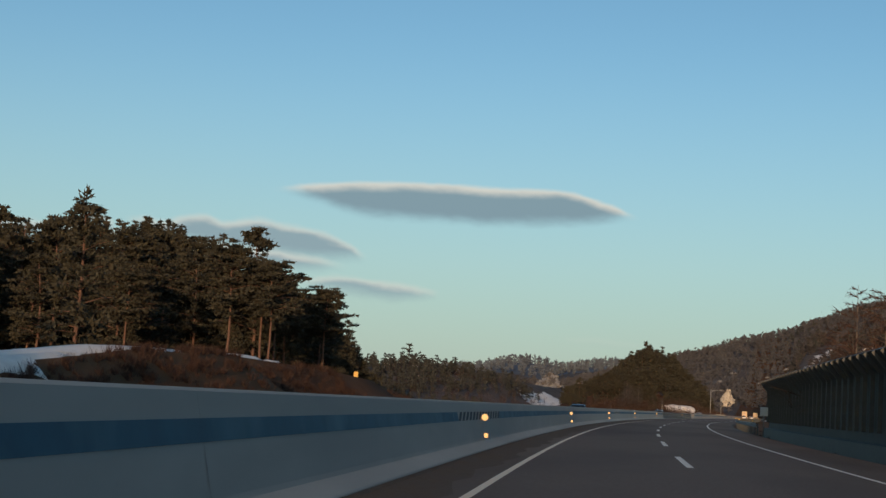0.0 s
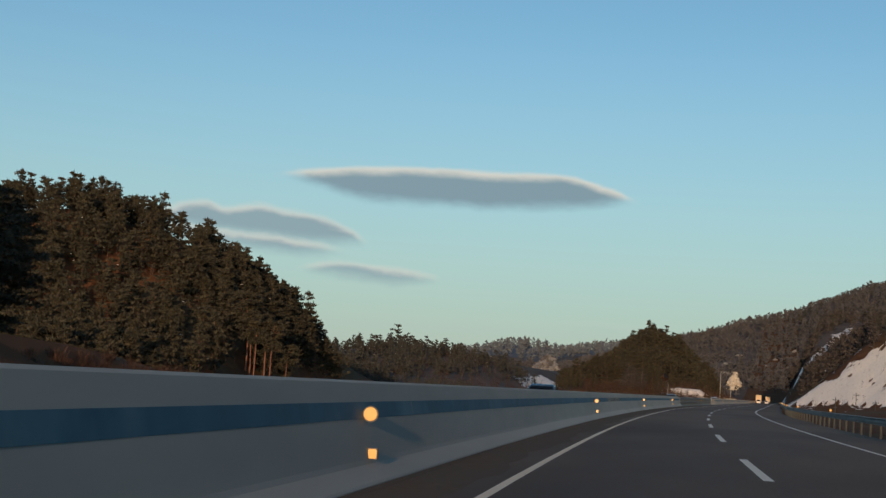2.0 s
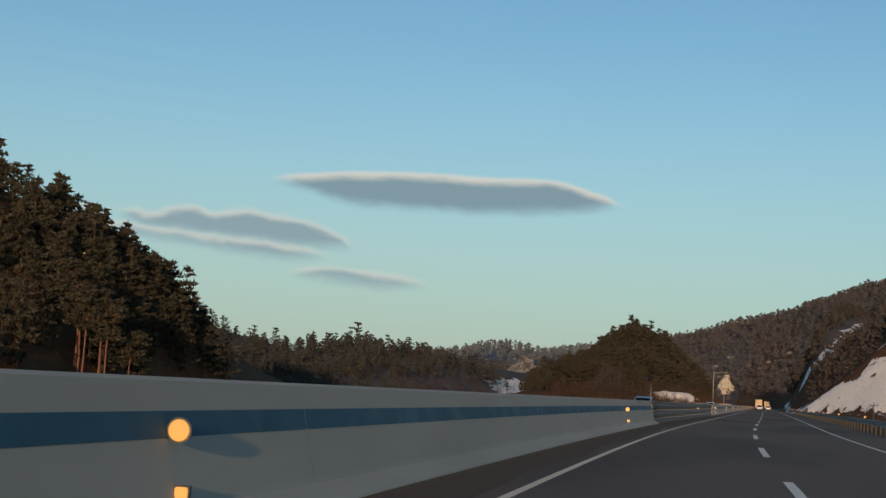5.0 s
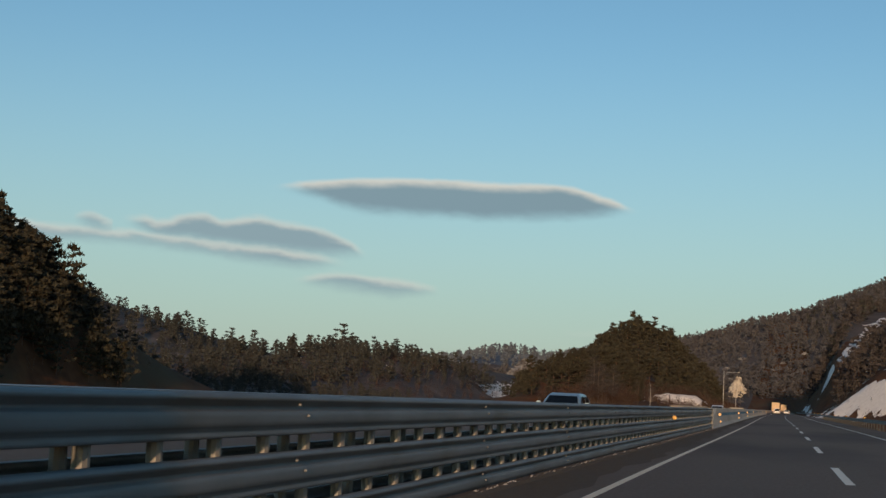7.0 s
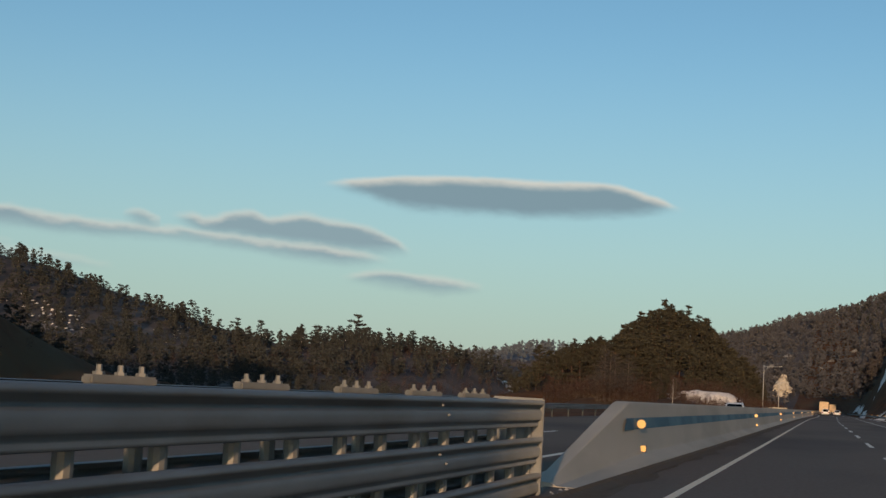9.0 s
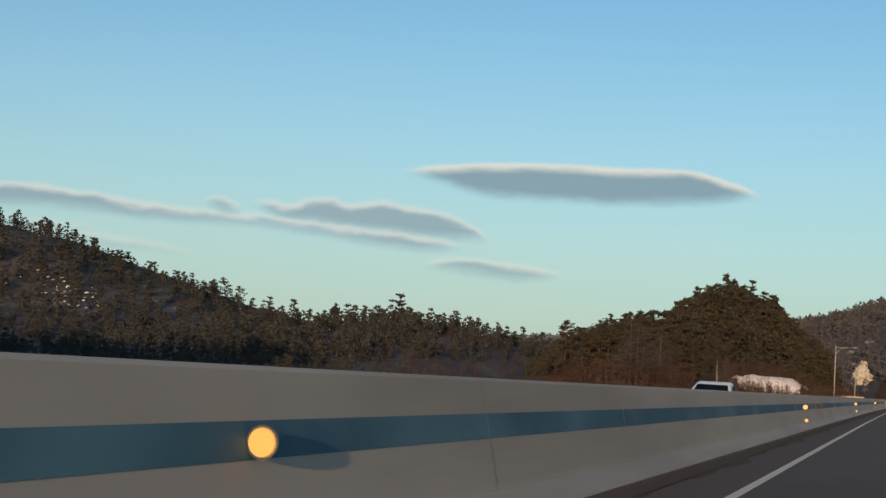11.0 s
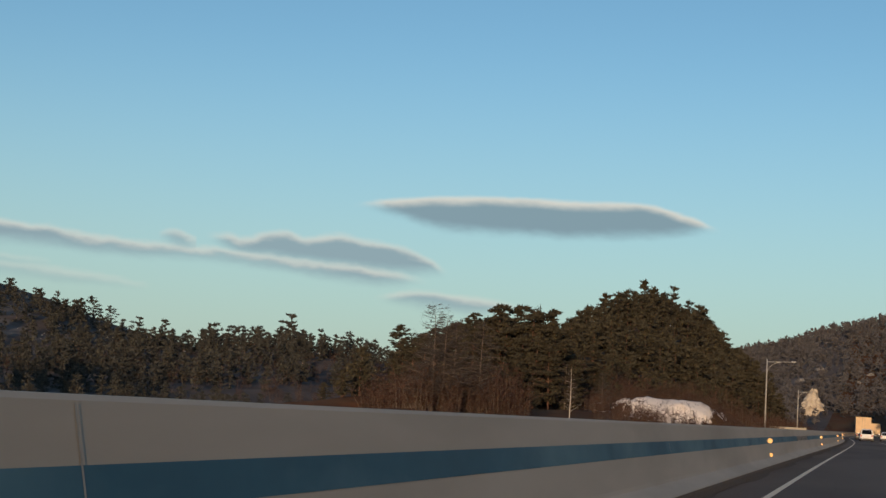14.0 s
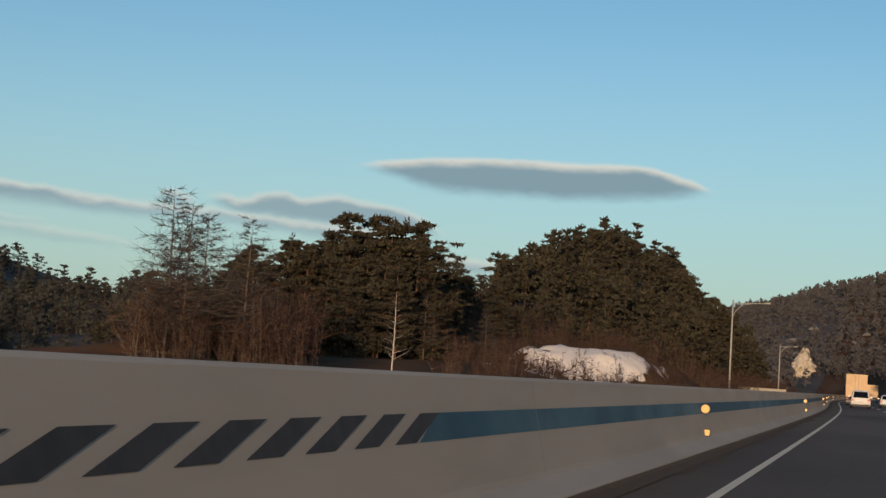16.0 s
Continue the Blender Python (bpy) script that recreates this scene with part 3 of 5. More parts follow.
cap_mesh = bpy.data.meshes.new("post_cap")
bm.to_mesh(cap_mesh)
bm.free()
cap_mesh.materials.append(CAP)
for i in range(78):
    s = 253.4 + 1.06 * i
    p = new("post", post_mesh)
    p.parent, p.matrix_local = rail, road_pose(s, -3.85)
    if 305.2 < s < 311.2:
        p = new("post_cap", cap_mesh)
        p.parent, p.matrix_local = rail, road_pose(s + .22, -4.0)
    elif i % 2:
        p = new("post", post_mesh)
        p.parent, p.matrix_local = rail, road_pose(s + .25, -4.12)
bm = bmesh.new()
add_box(bm, -.22, .22, -.05, .05, 1.19, 1.245, .012)
for x in (-.14, 0, .14):
    add_tube(bm, (x, 0, 1.24), (x, 0, 1.30), .02, .016, 6)
    add_tube(bm, (x, 0, 1.24), (x, 0, 1.262), .034, .034, 6)
bracket_mesh = bpy.data.meshes.new("bolted_bracket")
bm.to_mesh(bracket_mesh)
bm.free()
bracket_mesh.materials.append(DULL)
for i in range(11):
    p = new("bolted_bracket", bracket_mesh)
    p.parent, p.matrix_local = rail, road_pose(311.6 + 2.1 * i, -4.0, -.035, 62)
bm = bmesh.new()
add_tube(bm, (.0, 0, 0), (.022, 0, 0), .014, .010, 6)
bolt_mesh = bpy.data.meshes.new("bolt")
bm.to_mesh(bolt_mesh)
bm.free()
bolt_mesh.materials.append(STEEL)
for s in (258, 266, 274, 282, 290, 298, 306, 314, 322, 330):
    for z in (1.09, 1.00, .64, .55, .20, .11):
        p = new("bolt", bolt_mesh)
        p.parent, p.matrix_local = rail, road_pose(s + (.25 if z in (1.0, .55, .11) else 0), -3.685, z)
box = box_part("end_plate", rail, STEEL, (-.32, .33, 0, .07, .0, 1.19), .015)
box.matrix_local = road_pose(335.0, -4.0)
disc = empty("rail_reflector", "amber round reflector on the guardrail", "reflector", "", road_pose(302.3, -3.66))
tube_part("housing", disc, HOUSING, (0, 0, .78), (0, .03, .78), .09, sides=16)
tube_part("round_reflector", disc, AMBER, (0, -.012, .78), (0, 0, .78), .08, sides=16)

# ---- right side: screen wall and guardrail ----
screen = empty("screen_wall", "dark ribbed noise screen with posts bent inwards", "noise screen")
sweep("plinth", [(9.1, -.3), (9.15, .45), (9.8, .55), (9.8, -.3)], stations(-150, 116.5, 4), SCREEN_POST, screen, True, label="dark concrete plinth")
sweep("panel", [(9.55, .5), (9.55, 3.2), (8.85, 3.95), (8.89, 3.99), (9.6, 3.22), (9.6, .5)], stations(-150, 116.3, 3), GREEN_PANEL, screen, True)
bm = bmesh.new()
add_box(bm, -.09, .09, -.06, .06, .9, 3.25)
v = add_box(bm, -.09, .09, -.06, .06, 3.15, 4.15)
bmesh.ops.rotate(bm, cent=(0, 0, 3.2), matrix=Matrix.Rotation(radians(-41), 3, "Y"), verts=v)
screen_post = bpy.data.meshes.new("screen_post")
bm.to_mesh(screen_post)
bm.free()
screen_post.materials.append(SCREEN_POST)
for i in range(0, 84):
    p = new("screen_post", screen_post)
    p.parent, p.matrix_local = screen, road_pose(116.2 - 2.0 * i, 9.42)
notice = empty("kilometre_board", "small pale board at the screen's end", "sign", "", road_pose(112, 8.9))
tube_part("pole", notice, DULL, (0, 0, -.2), (0, 0, 2.0), .04)
box_part("board", notice, SIGN_WHITE, (-.28, .28, -.05, -.03, 1.35, 2.0))

side_rail = empty("roadside_guardrail", "galvanised guardrail on posts along the shoulder", "guardrail")
sweep("beam", beam_profile(8.72, .78, -1), stations(118, 900, 8), STEEL, side_rail, True)
bm = bmesh.new()
add_tube(bm, (0, 0, -.3), (0, 0, .8), .06, .06, 8)
side_post = bpy.data.meshes.new("post")
bm.to_mesh(side_post)
bm.free()
side_post.materials.append(SCREEN_POST)
for i in range(110):
    p = new("post", side_post)
    p.parent, p.matrix_local = side_rail, road_pose(119 + 4.0 * i, 8.84)
far_rail = empty("roadside_guardrail", "galvanised guardrail beyond the opposite carriageway", "guardrail")
sweep("beam", beam_profile(-16.3, .78), stations(130, 900, 10), STEEL, far_rail, True)
for i in range(100):
    p = new("post", side_post)
    p.parent, p.matrix_local = far_rail, road_pose(131 + 6.0 * i, -16.42)

# ---- trees ----
rng = np.random.default_rng(7)


def tubes(segments, sides):
    """Thin tapered tubes from (p, q, r0, r1): arrays of points and quads."""
    v, f, k = [], [], 0
    ang = np.arange(sides) * 2 * np.pi / sides
    for p, q, r0, r1 in segments:
        p, q = np.asarray(p, float), np.asarray(q, float)
        d = q - p
        d = d / (np.linalg.norm(d) + 1e-9)
        a = np.cross(d, (0.31, 0.95, 0.05))
        a = a / np.linalg.norm(a)
        b = np.cross(d, a)
        ring = np.cos(ang)[:, None] * a + np.sin(ang)[:, None] * b
        v += [p + r0 * ring, q + r1 * ring]
        f += [(k + i, k + (i + 1) % sides, k + sides + (i + 1) % sides, k + sides + i) for i in range(sides)]
        k += 2 * sides
    return np.concatenate(v), np.array(f)


def clump(centre, radius, n, leaf, g, flat=.6, lift=.45):
    """n loose blades in a rounded clump, like sprays of needles swept outwards and up."""
    d = g.normal(size=(n, 3))
    d /= np.linalg.norm(d, axis=1)[:, None]
    c = np.asarray(centre) + d * np.array((radius, radius, radius * flat)) * (g.random(n) ** 0.4)[:, None]
    way = d * (1, 1, .55) + (0, 0, lift) + g.normal(size=(n, 3)) * .45
    way /= np.linalg.norm(way, axis=1)[:, None]
    side = np.cross(way, g.normal(size=(n, 3)))
    side /= np.linalg.norm(side, axis=1)[:, None] + 1e-6
    size = leaf * g.uniform(.7, 1.25, n)[:, None]
    side *= size * .26
    return np.stack([c - way * size * .4 - side, c - way * size * .4 + side, c + way * size * .6], 1).reshape(-1, 3)


def crown_breadth(u, widest):
    """Breadth of a crown from its foot (0) to its top (1)."""
    if u < widest:
        return .45 + .55 * (u / widest) ** .7
    return max(.10, (1 - ((u - widest) / (1 - widest)) ** 1.7) ** .8)


def pine(seed, height, whorls, arms, clumps, leaves, leaf, bare=0.25, reach=0.30, sides=5, limbs=True, widest=.35, habit=(.36, .22)):
    """A pine with an uneven, rounded crown of clumps on limbs round a tapered, slightly bent trunk."""
    g = np.random.default_rng(seed)
    lean = g.normal(size=2) * 0.035 * height
    marks = (0, .25, .5, .75, .97) if limbs else (0, .5, .97)
    axis = [np.array([lean[0] * t ** 2 + .012 * height * np.sin(4 * t + seed), lean[1] * t ** 2 + .010 * height * np.sin(5 * t), height * t]) for t in marks]
    r, step = 0.014 * height, .84 / (len(marks) - 1)
    seg = [(axis[i], axis[i + 1], r * (1 - step * i), r * (1 - step * (i + 1))) for i in range(len(marks) - 1)]
    leafs = []
    phase, lobe = g.uniform(0, 6.28), g.uniform(0, 6.28)
    for i in range(whorls):
        level = bare + (.95 - bare) * (i + .75 * g.random()) / whorls
        u = (level - bare) / (.97 - bare)
        breadth = reach * height * crown_breadth(u, widest)
        for k in range(arms):
            t = min(.95, level + g.normal() * .025)
            base = np.array([np.interp(t, marks, [a[q] for a in axis]) for q in range(3)])
            phase += 2.4 + g.normal() * .35
            long_ = breadth * g.uniform(.55, 1.15) * (1 + .22 * np.cos(phase - lobe))
            tip = base + np.array([np.cos(phase) * long_, np.sin(phase) * long_, long_ * (g.uniform(-.12, .22) + .35 * u)])
            if limbs:
                knee = base + (tip - base) * .5 + (0, 0, .06 * long_)
                seg += [(base, knee, r * .34 * (1.15 - t), r * .2 * (1.15 - t)), (knee, tip, r * .2 * (1.15 - t), r * .05)]
            for n in range(clumps):
                f = (n + 1) / clumps
                spot = base + (tip - base) * (.28 + .66 * f) + g.normal(size=3) * (.02, .02, .012) * height
                size = height * g.uniform(.066, .102) * (1.15 - .45 * u) * (1 - .25 * f if clumps > 1 else 1.15)
                leafs.append(clump(spot, size, leaves, leaf, g, *habit))
        spine = np.array([np.interp(level, marks, [a[q] for a in axis]) for q in range(3)])
        if not limbs or i % 2:
            leafs.append(clump(spine, .36 * breadth, leaves, leaf, g, .4))
    leafs.append(clump(axis[-1] - (0, 0, .03 * height), .045 * height, leaves, leaf * .9, g, 1.2, .9))
    tv, tf = tubes(seg, sides)
    return tv, tf, np.concatenate(leafs)


def bare_tree(seed, height, limbs, twigs, width, reach=0.22, lift=(.1, .6)):
    g = np.random.default_rng(seed)
    seg = [((0, 0, 0), (.01 * height, 0, height * .5), .012 * height, .008 * height), ((.01 * height, 0, height * .5), (0, .01 * height, height), .008 * height, .001 * height)]
    blades = []
    for i in range(limbs):
        t = .2 + .78 * (i + g.random()) / limbs
        base = np.array([0, 0, height * t])
        a = i * 2.4 + g.normal() * .4
        long_ = height * reach * (1.15 - t) * g.uniform(.7, 1.3)
        tip = base + np.array([np.cos(a) * long_, np.sin(a) * long_, long_ * g.uniform(*lift)])
        seg.append((base, tip, .004 * height * (1.1 - t), .0008 * height))
        for k in range(twigs):
            p = base + (tip - base) * g.uniform(.15, 1)
            d = (tip - base) * .5 + g.normal(size=3) * long_ * .35
            d = d * g.uniform(.3, .8)
            w = np.cross(d, g.normal(size=3))
            w = w / (np.linalg.norm(w) + 1e-9) * width
            blades.append(np.stack([p - w, p + w, p + d]))
    tv, tf = tubes(seg, 4)
    return tv, tf, np.concatenate(blades)


def bush(seed, n, leaf):
    g = np.random.default_rng(seed)
    v = []
    for i in range(n):
        a, up = g.uniform(0, 6.28), g.uniform(.3, 1.2)
        d = np.array([np.cos(a) * g.uniform(.2, .8), np.sin(a) * g.uniform(.2, .8), up])
        p = g.normal(size=3) * (.25, .25, 0)
        w = np.cross(d, g.normal(size=3))
        w = w / np.linalg.norm(w) * leaf
        v.append(np.stack([p - w, p + w, p + d]))
    return np.zeros((0, 3)), np.zeros((0, 4), int), np.concatenate(v)


def joined(name, spots, kinds, wood, leaf_mat, label, category, seed=3, sink=0.3):
    """Many trees in one mesh: spots are (x, y, scale); kinds are shapes to choose from."""
    g = np.random.default_rng(seed)
    V, Q, T, k = [], [], [], 0
    z = ground_z(spots[:, 0], spots[:, 1])
    for (x, y, size), zz in zip(spots, z):
        tv, tf, lv = kinds[g.integers(len(kinds))]
        a = g.uniform(0, 6.28)
        c, s = np.cos(a) * size, np.sin(a) * size
        m = np.array([[c, -s, 0], [s, c, 0], [0, 0, size * g.uniform(.85, 1.15)]])
        at = np.array([x, y, zz - sink])
        if len(tv):
            V.append(tv @ m.T + at)
            Q.append(tf + k)
            k += len(tv)
        V.append(lv @ m.T + at)
        T.append(np.arange(len(lv)).reshape(-1, 3) + k)
        k += len(lv)
    V = np.concatenate(V)
    T = np.concatenate(T)
    Q = np.concatenate(Q) if Q else np.zeros((0, 4), int)
    me = bpy.data.meshes.new(name)
    me.vertices.add(len(V))
    me.vertices.foreach_set("co", V.ravel())
    me.loops.add(Q.size + T.size)
    me.loops.foreach_set("vertex_index", np.concatenate([Q.ravel(), T.ravel()]))
    me.polygons.add(len(Q) + len(T))
    me.polygons.foreach_set("loop_start", np.concatenate([np.arange(len(Q)) * 4, Q.size + np.arange(len(T)) * 3]))
    me.polygons.foreach_set("material_index", np.concatenate([np.zeros(len(Q), int), np.ones(len(T), int)]))
    me.materials.append(wood)
    me.materials.append(leaf_mat)
    me.update()
    me.validate()
    return tagged(new(name, me), label, category, kind="stuff")


def scatter(seed, count, x0, x1, y0, y1, keep, size0, size1):
    g = np.random.default_rng(seed)
    x, y = g.uniform(x0, x1, count), g.uniform(y0, y1, count)
    ok = keep(x, y)
    return np.stack([x[ok], y[ok], g.uniform(size0, size1, ok.sum())], 1)


def side_of_road(x, y):
    return x - np.interp(y, line_y, line_x)


near_pines = [pine(i, 10, 8, 4, 1, 11, .86, .16 + .03 * (i % 3), .23 + .02 * (i % 2), 4, False, .25 + .06 * (i % 3)) for i in range(7)]
far_pines = [pine(20 + i, 10, 6, 3, 1, 8, 1.35, .08, .27 + .04 * (i % 2), 3, False, .2 + .12 * (i % 3)) for i in range(6)]
tiny_trees = [pine(40 + i, 10, 4, 2, 1, 4, 2.7, .06, .26, 3, False, .45) for i in range(4)]


def thicket(seed, height, stems, twigs, width):
    """Several thin stems with many fine upswept twigs."""
    g = np.random.default_rng(seed)
    seg, blades = [], []
    for i in range(stems):
        foot = np.append(g.normal(size=2) * .6, 0)
        tip = foot + np.array([*(g.normal(size=2) * .9), height * g.uniform(.6, 1)])
        seg.append((foot, tip, .045, .01))
        for k in range(twigs):
            u = g.uniform(.15, 1)
            p = foot + (tip - foot) * u
            d = np.array([g.normal() * .6, g.normal() * .6, g.uniform(.1, .9)]) * g.uniform(.6, 1.7)
            w = np.cross(d, g.normal(size=3))
            w = w / (np.linalg.norm(w) + 1e-9) * width
            blades.append(np.stack([p - w, p + w, p + d]))
    tv, tf = tubes(seg, 3)
    return tv, tf, np.concatenate(blades)


GULLY = (-2.0, .15)
LEDGES = ((-66, 1560, 4, 4), (-72, 1640, 5, 6), (-88, 1600, 4, 4), (-30, 1620, 3, 4), (-22, 1660, 4, 4), (-2, 1700, 4, 5), (-60, 1700, 5, 5), (30, 1740, 4, 4), (-110, 1720, 5, 5))


def clear_of_ledges(x, y):
    """Keeps trees off the bare ledges, the rock face and the snowy gully."""
    free = np.ones(np.shape(x), bool)
    for a, b, w, h in LEDGES:
        free &= ~((np.abs(x - a) < w) & (y > b - 45) & (y < b + 4))
    gully = GULLY[0] + GULLY[1] * (y - 770)
    return free & ~((y > 680) & (y < 990) & (np.abs(x - gully) < 6)) & ~((y < 1440) & (y > 1355) & (np.abs(x + 55) < 7))


brush = [thicket(60 + i, 7.5, 4, 26, .05) for i in range(5)]

hill_spots = scatter(11, 1900, -400, -134, 340, 518, lambda x, y: (x < np.where(y > 470, -146, -141)) & ((land(x, y) > 0.5) | (y < 450)) & (x > -270 - .6 * (y - 360)) & ~((np.abs(x + 8 + .37 * (y - 70)) < 7) & (y < 449)), .7, 1.25)
joined("pine_wood", hill_spots, near_pines, BARK, NEEDLES,
       "dense pine wood on the hill beside the road", "pine wood")
joined("hill_edge_wood", scatter(54, 260, -176, -141, 452, 522, lambda x, y: (x < -145.5 - .1 * np.maximum(0, 500 - y) * (y > 478)) & ~((np.abs(x + 8 + .37 * (y - 70)) < 7) & (y < 449)), .65, 1.0), near_pines, BARK, NEEDLES,
       "young pines along the edge of the hill wood", "pine wood")
joined("hill_underbrush", scatter(31, 1500, -290, -118, 335, 545, lambda x, y: (land(x, y) > -1) & (x < np.where(y > 470, -142, -122)) & ((y < 420) | (x > -190)), .3, .65), brush, GREY_BARK, TWIGS,
       "reddish underbrush at the foot of the pine hill", "brush")
joined("ridge_wood", scatter(12, 2000, -700, -130, 900, 1200, lambda x, y: (land(x, y) > -2.5) & (x < -196 - .10 * (1190 - y)), .5, 1.15), far_pines, GREY_BARK, SHADED_NEEDLES,
       "dark mixed pine wood on the ridge across the valley", "wood")
joined("hill_rear_wood", scatter(55, 700, -320, -136, 516, 610, lambda x, y: (land(x, y) > -2.2) & (x < -150 - .25 * (y - 516)), .45, .72), far_pines, BARK, SHADED_NEEDLES,
       "dark pines on the far slope of the hill", "pine wood")
joined("ridge_foot_brush", scatter(56, 700, -340, -184, 930, 1225, lambda x, y: (x > -300) | (y < 1040), .5, .95), brush, GREY_BARK, TWIGS,
       "reddish brown brush at the foot of the ridge", "brush")
joined("ridge_crowns", np.array([(-312, 1212, 2.2), (-306, 1216, 1.8), (-318, 1218, 1.6), (-417, 1195, 1.7), (-410, 1200, 1.4), (-352, 1150, 1.6), (-372, 1160, 1.5), (-260, 1160, 1.4), (-214, 1185, 1.3), (-208, 1190, 1.2), (-219, 1192, 1.25), (-202, 1188, 1.05), (-224, 1187, 1.1), (-452, 1130, 1.5), (-500, 1120, 1.6)]), near_pines, GREY_BARK, SHADED_NEEDLES,
       "tall trees that stand out of the ridge wood", "wood")
joined("cone_wood", scatter(13, 880, -165, -34, 832, 1020, lambda x, y: (land(x, y) > 1.5) & (side_of_road(x, y) < -19) & (x > -125 - .19 * (y - 850)), .7, 1.25), near_pines, BARK, NEEDLES,
       "pine wood covering the pointed hill", "pine wood")
spire_shapes = [pine(70 + i, 10, 10, 4, 1, 12, .8, .10, .19, 4, False, .12) for i in range(3)]
joined("cone_crowns", np.array([(-90, 963, 1.6), (-86.5, 966, 1.45), (-88.5, 969, 1.7), (-93, 966, 1.1), (-81, 960, 1.0), (-98, 958, 1.15), (-107, 955, 1.25), (-75, 955, .95), (-113, 962, 1.05), (-103, 950, .95)]), spire_shapes, BARK, NEEDLES,
       "tall spiky pines on the pointed hilltop", "pine wood")
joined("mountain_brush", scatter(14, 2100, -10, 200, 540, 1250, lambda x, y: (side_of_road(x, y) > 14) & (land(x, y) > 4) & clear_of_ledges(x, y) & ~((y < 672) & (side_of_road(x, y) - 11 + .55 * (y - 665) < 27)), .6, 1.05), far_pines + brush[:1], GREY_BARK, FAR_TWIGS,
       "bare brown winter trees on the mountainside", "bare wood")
joined("ridge_brush", scatter(24, 6000, -290, 240, 1180, 2130, lambda x, y: (land(x, y) > .5) & clear_of_ledges(x, y) & ((np.abs(side_of_road(x, y) + 4) > 24) | (y > 1400)) & ((x > -140) | (y > 1500)), .6, 1.1), tiny_trees, GREY_BARK, HAZY_WOOD,
       "bare brown woods on the long mountain ridge, haze put into their colour", "bare wood")
joined("mountain_pines", scatter(15, 2300, -270, 240, 640, 2120, lambda x, y: (side_of_road(x, y) > 20) & (land(x, y) > 22) & clear_of_ledges(x, y), .6, 1.05), far_pines, GREY_BARK, SHADED_NEEDLES,
       "scattered dark pines on the mountainside", "pine wood")
joined("distant_wood", scatter(16, 1500, -1100, 100, 2350, 2750, lambda x, y: land(x, y) > 20, 1.0, 1.7), tiny_trees, GREY_BARK, FAR_HAZE,
       "far hills covered with winter woods, haze put into their colour", "wood")
joined("valley_wood", scatter(17, 350, -420, -150, 700, 900, lambda x, y: (land(x, y) < 9) & (np.abs(x + 12 + .174 * (y - 100)) > .034 * y), .4, .7), near_pines + brush[:1], GREY_BARK, SHADED_NEEDLES,
       "dark trees and brush in the valley", "wood")
def in_glade(x, y):
    """The gap in the thicket before the tall pines."""
    return (np.abs(x + 19 + .335 * (y - 562)) < .052 * (y - 562)) & (y < 716)


joined("slope_brush", scatter(18, 900, -92, -40, 655, 800, lambda x, y: ~in_glade(x, y) & (side_of_road(x, y) < -24) & (x > -17 - .55 * (y - 562)) & ((y < 700) | (x > -60) | (y > 740)) & ~((np.abs(x + 50.5) < 8) & (np.abs(y - 728) < 15)), .3, .6), brush, GREY_BARK, TWIGS,
       "reddish brown bare saplings below the pines", "bare wood")
joined("slope_pines", scatter(38, 300, -125, -42, 690, 830, lambda x, y: (side_of_road(x, y) < -26) & (x > -10 - .62 * (y - 562)) & (land(x, y) > 1) & ~((np.abs(x + 50.5) < 12) & (y < 750)), .35, .75), near_pines, BARK, NEEDLES,
       "young pines between the spur and the pointed hill", "pine wood")
joined("foot_brush", scatter(25, 650, -60, -34, 760, 1020, lambda x, y: (side_of_road(x, y) < -16.5), .35, .7), brush, GREY_BARK, TWIGS,
       "brown brush along the foot of the pointed hill", "bare wood")
joined("verge_scrub", scatter(19, 20000, -56, -16, 24, 140, lambda x, y: (side_of_road(x, y) < -16.0) & (side_of_road(x, y) > -21.8) & ~((np.abs(x + 31.5) < 2.2) & (y > 98) & (y < 109)), .25, .55), [bush(80 + i, 44, .030) for i in range(4)], BARK, TWIGS,
       "dry reddish brown scrub on the mound beside the road", "scrub", sink=0.05)

# Pines added out of view so that they shade the grove and mound.
joined("mound_wood", scatter(44, 75, -62, -18, -85, 2, lambda x, y: side_of_road(x, y) < -20, 1.0, 1.4), near_pines, BARK, NEEDLES, "unseen pines added behind the start to shade the grove", "pine wood")

# ---- single trees near the road ----
def tree_shape(name, shape, wood, leaf_mat, label, category, group):
    tv, tf, lv = shape
    t = empty(name, label, category, group)
    trunk = new("trunk", mesh_of("trunk", tv.tolist(), tf.tolist(), wood, True))
    trunk.parent = t
    crown = new("crown", mesh_of("crown", lv.tolist(), np.arange(len(lv)).reshape(-1, 3).tolist(), leaf_mat))
    crown.parent = t
    return t


def plant(kinds, spots, seed):
    """The first tree of each kind is moved to a spot, the others are copies."""
    g = np.random.default_rng(seed)
    used = set()
    for x, y, size in spots:
        k = int(g.integers(len(kinds)))
        m = Matrix.LocRotScale((x, y, land_at(x, y) - .25), Euler((0, 0, g.uniform(0, 6.28))), (size, size, size * g.uniform(.92, 1.1)))
        if k in used:
            c = copy_thing(kinds[k], m)
            c.matrix_basis = m
        else:
            kinds[k].matrix_world = m
            used.add(k)


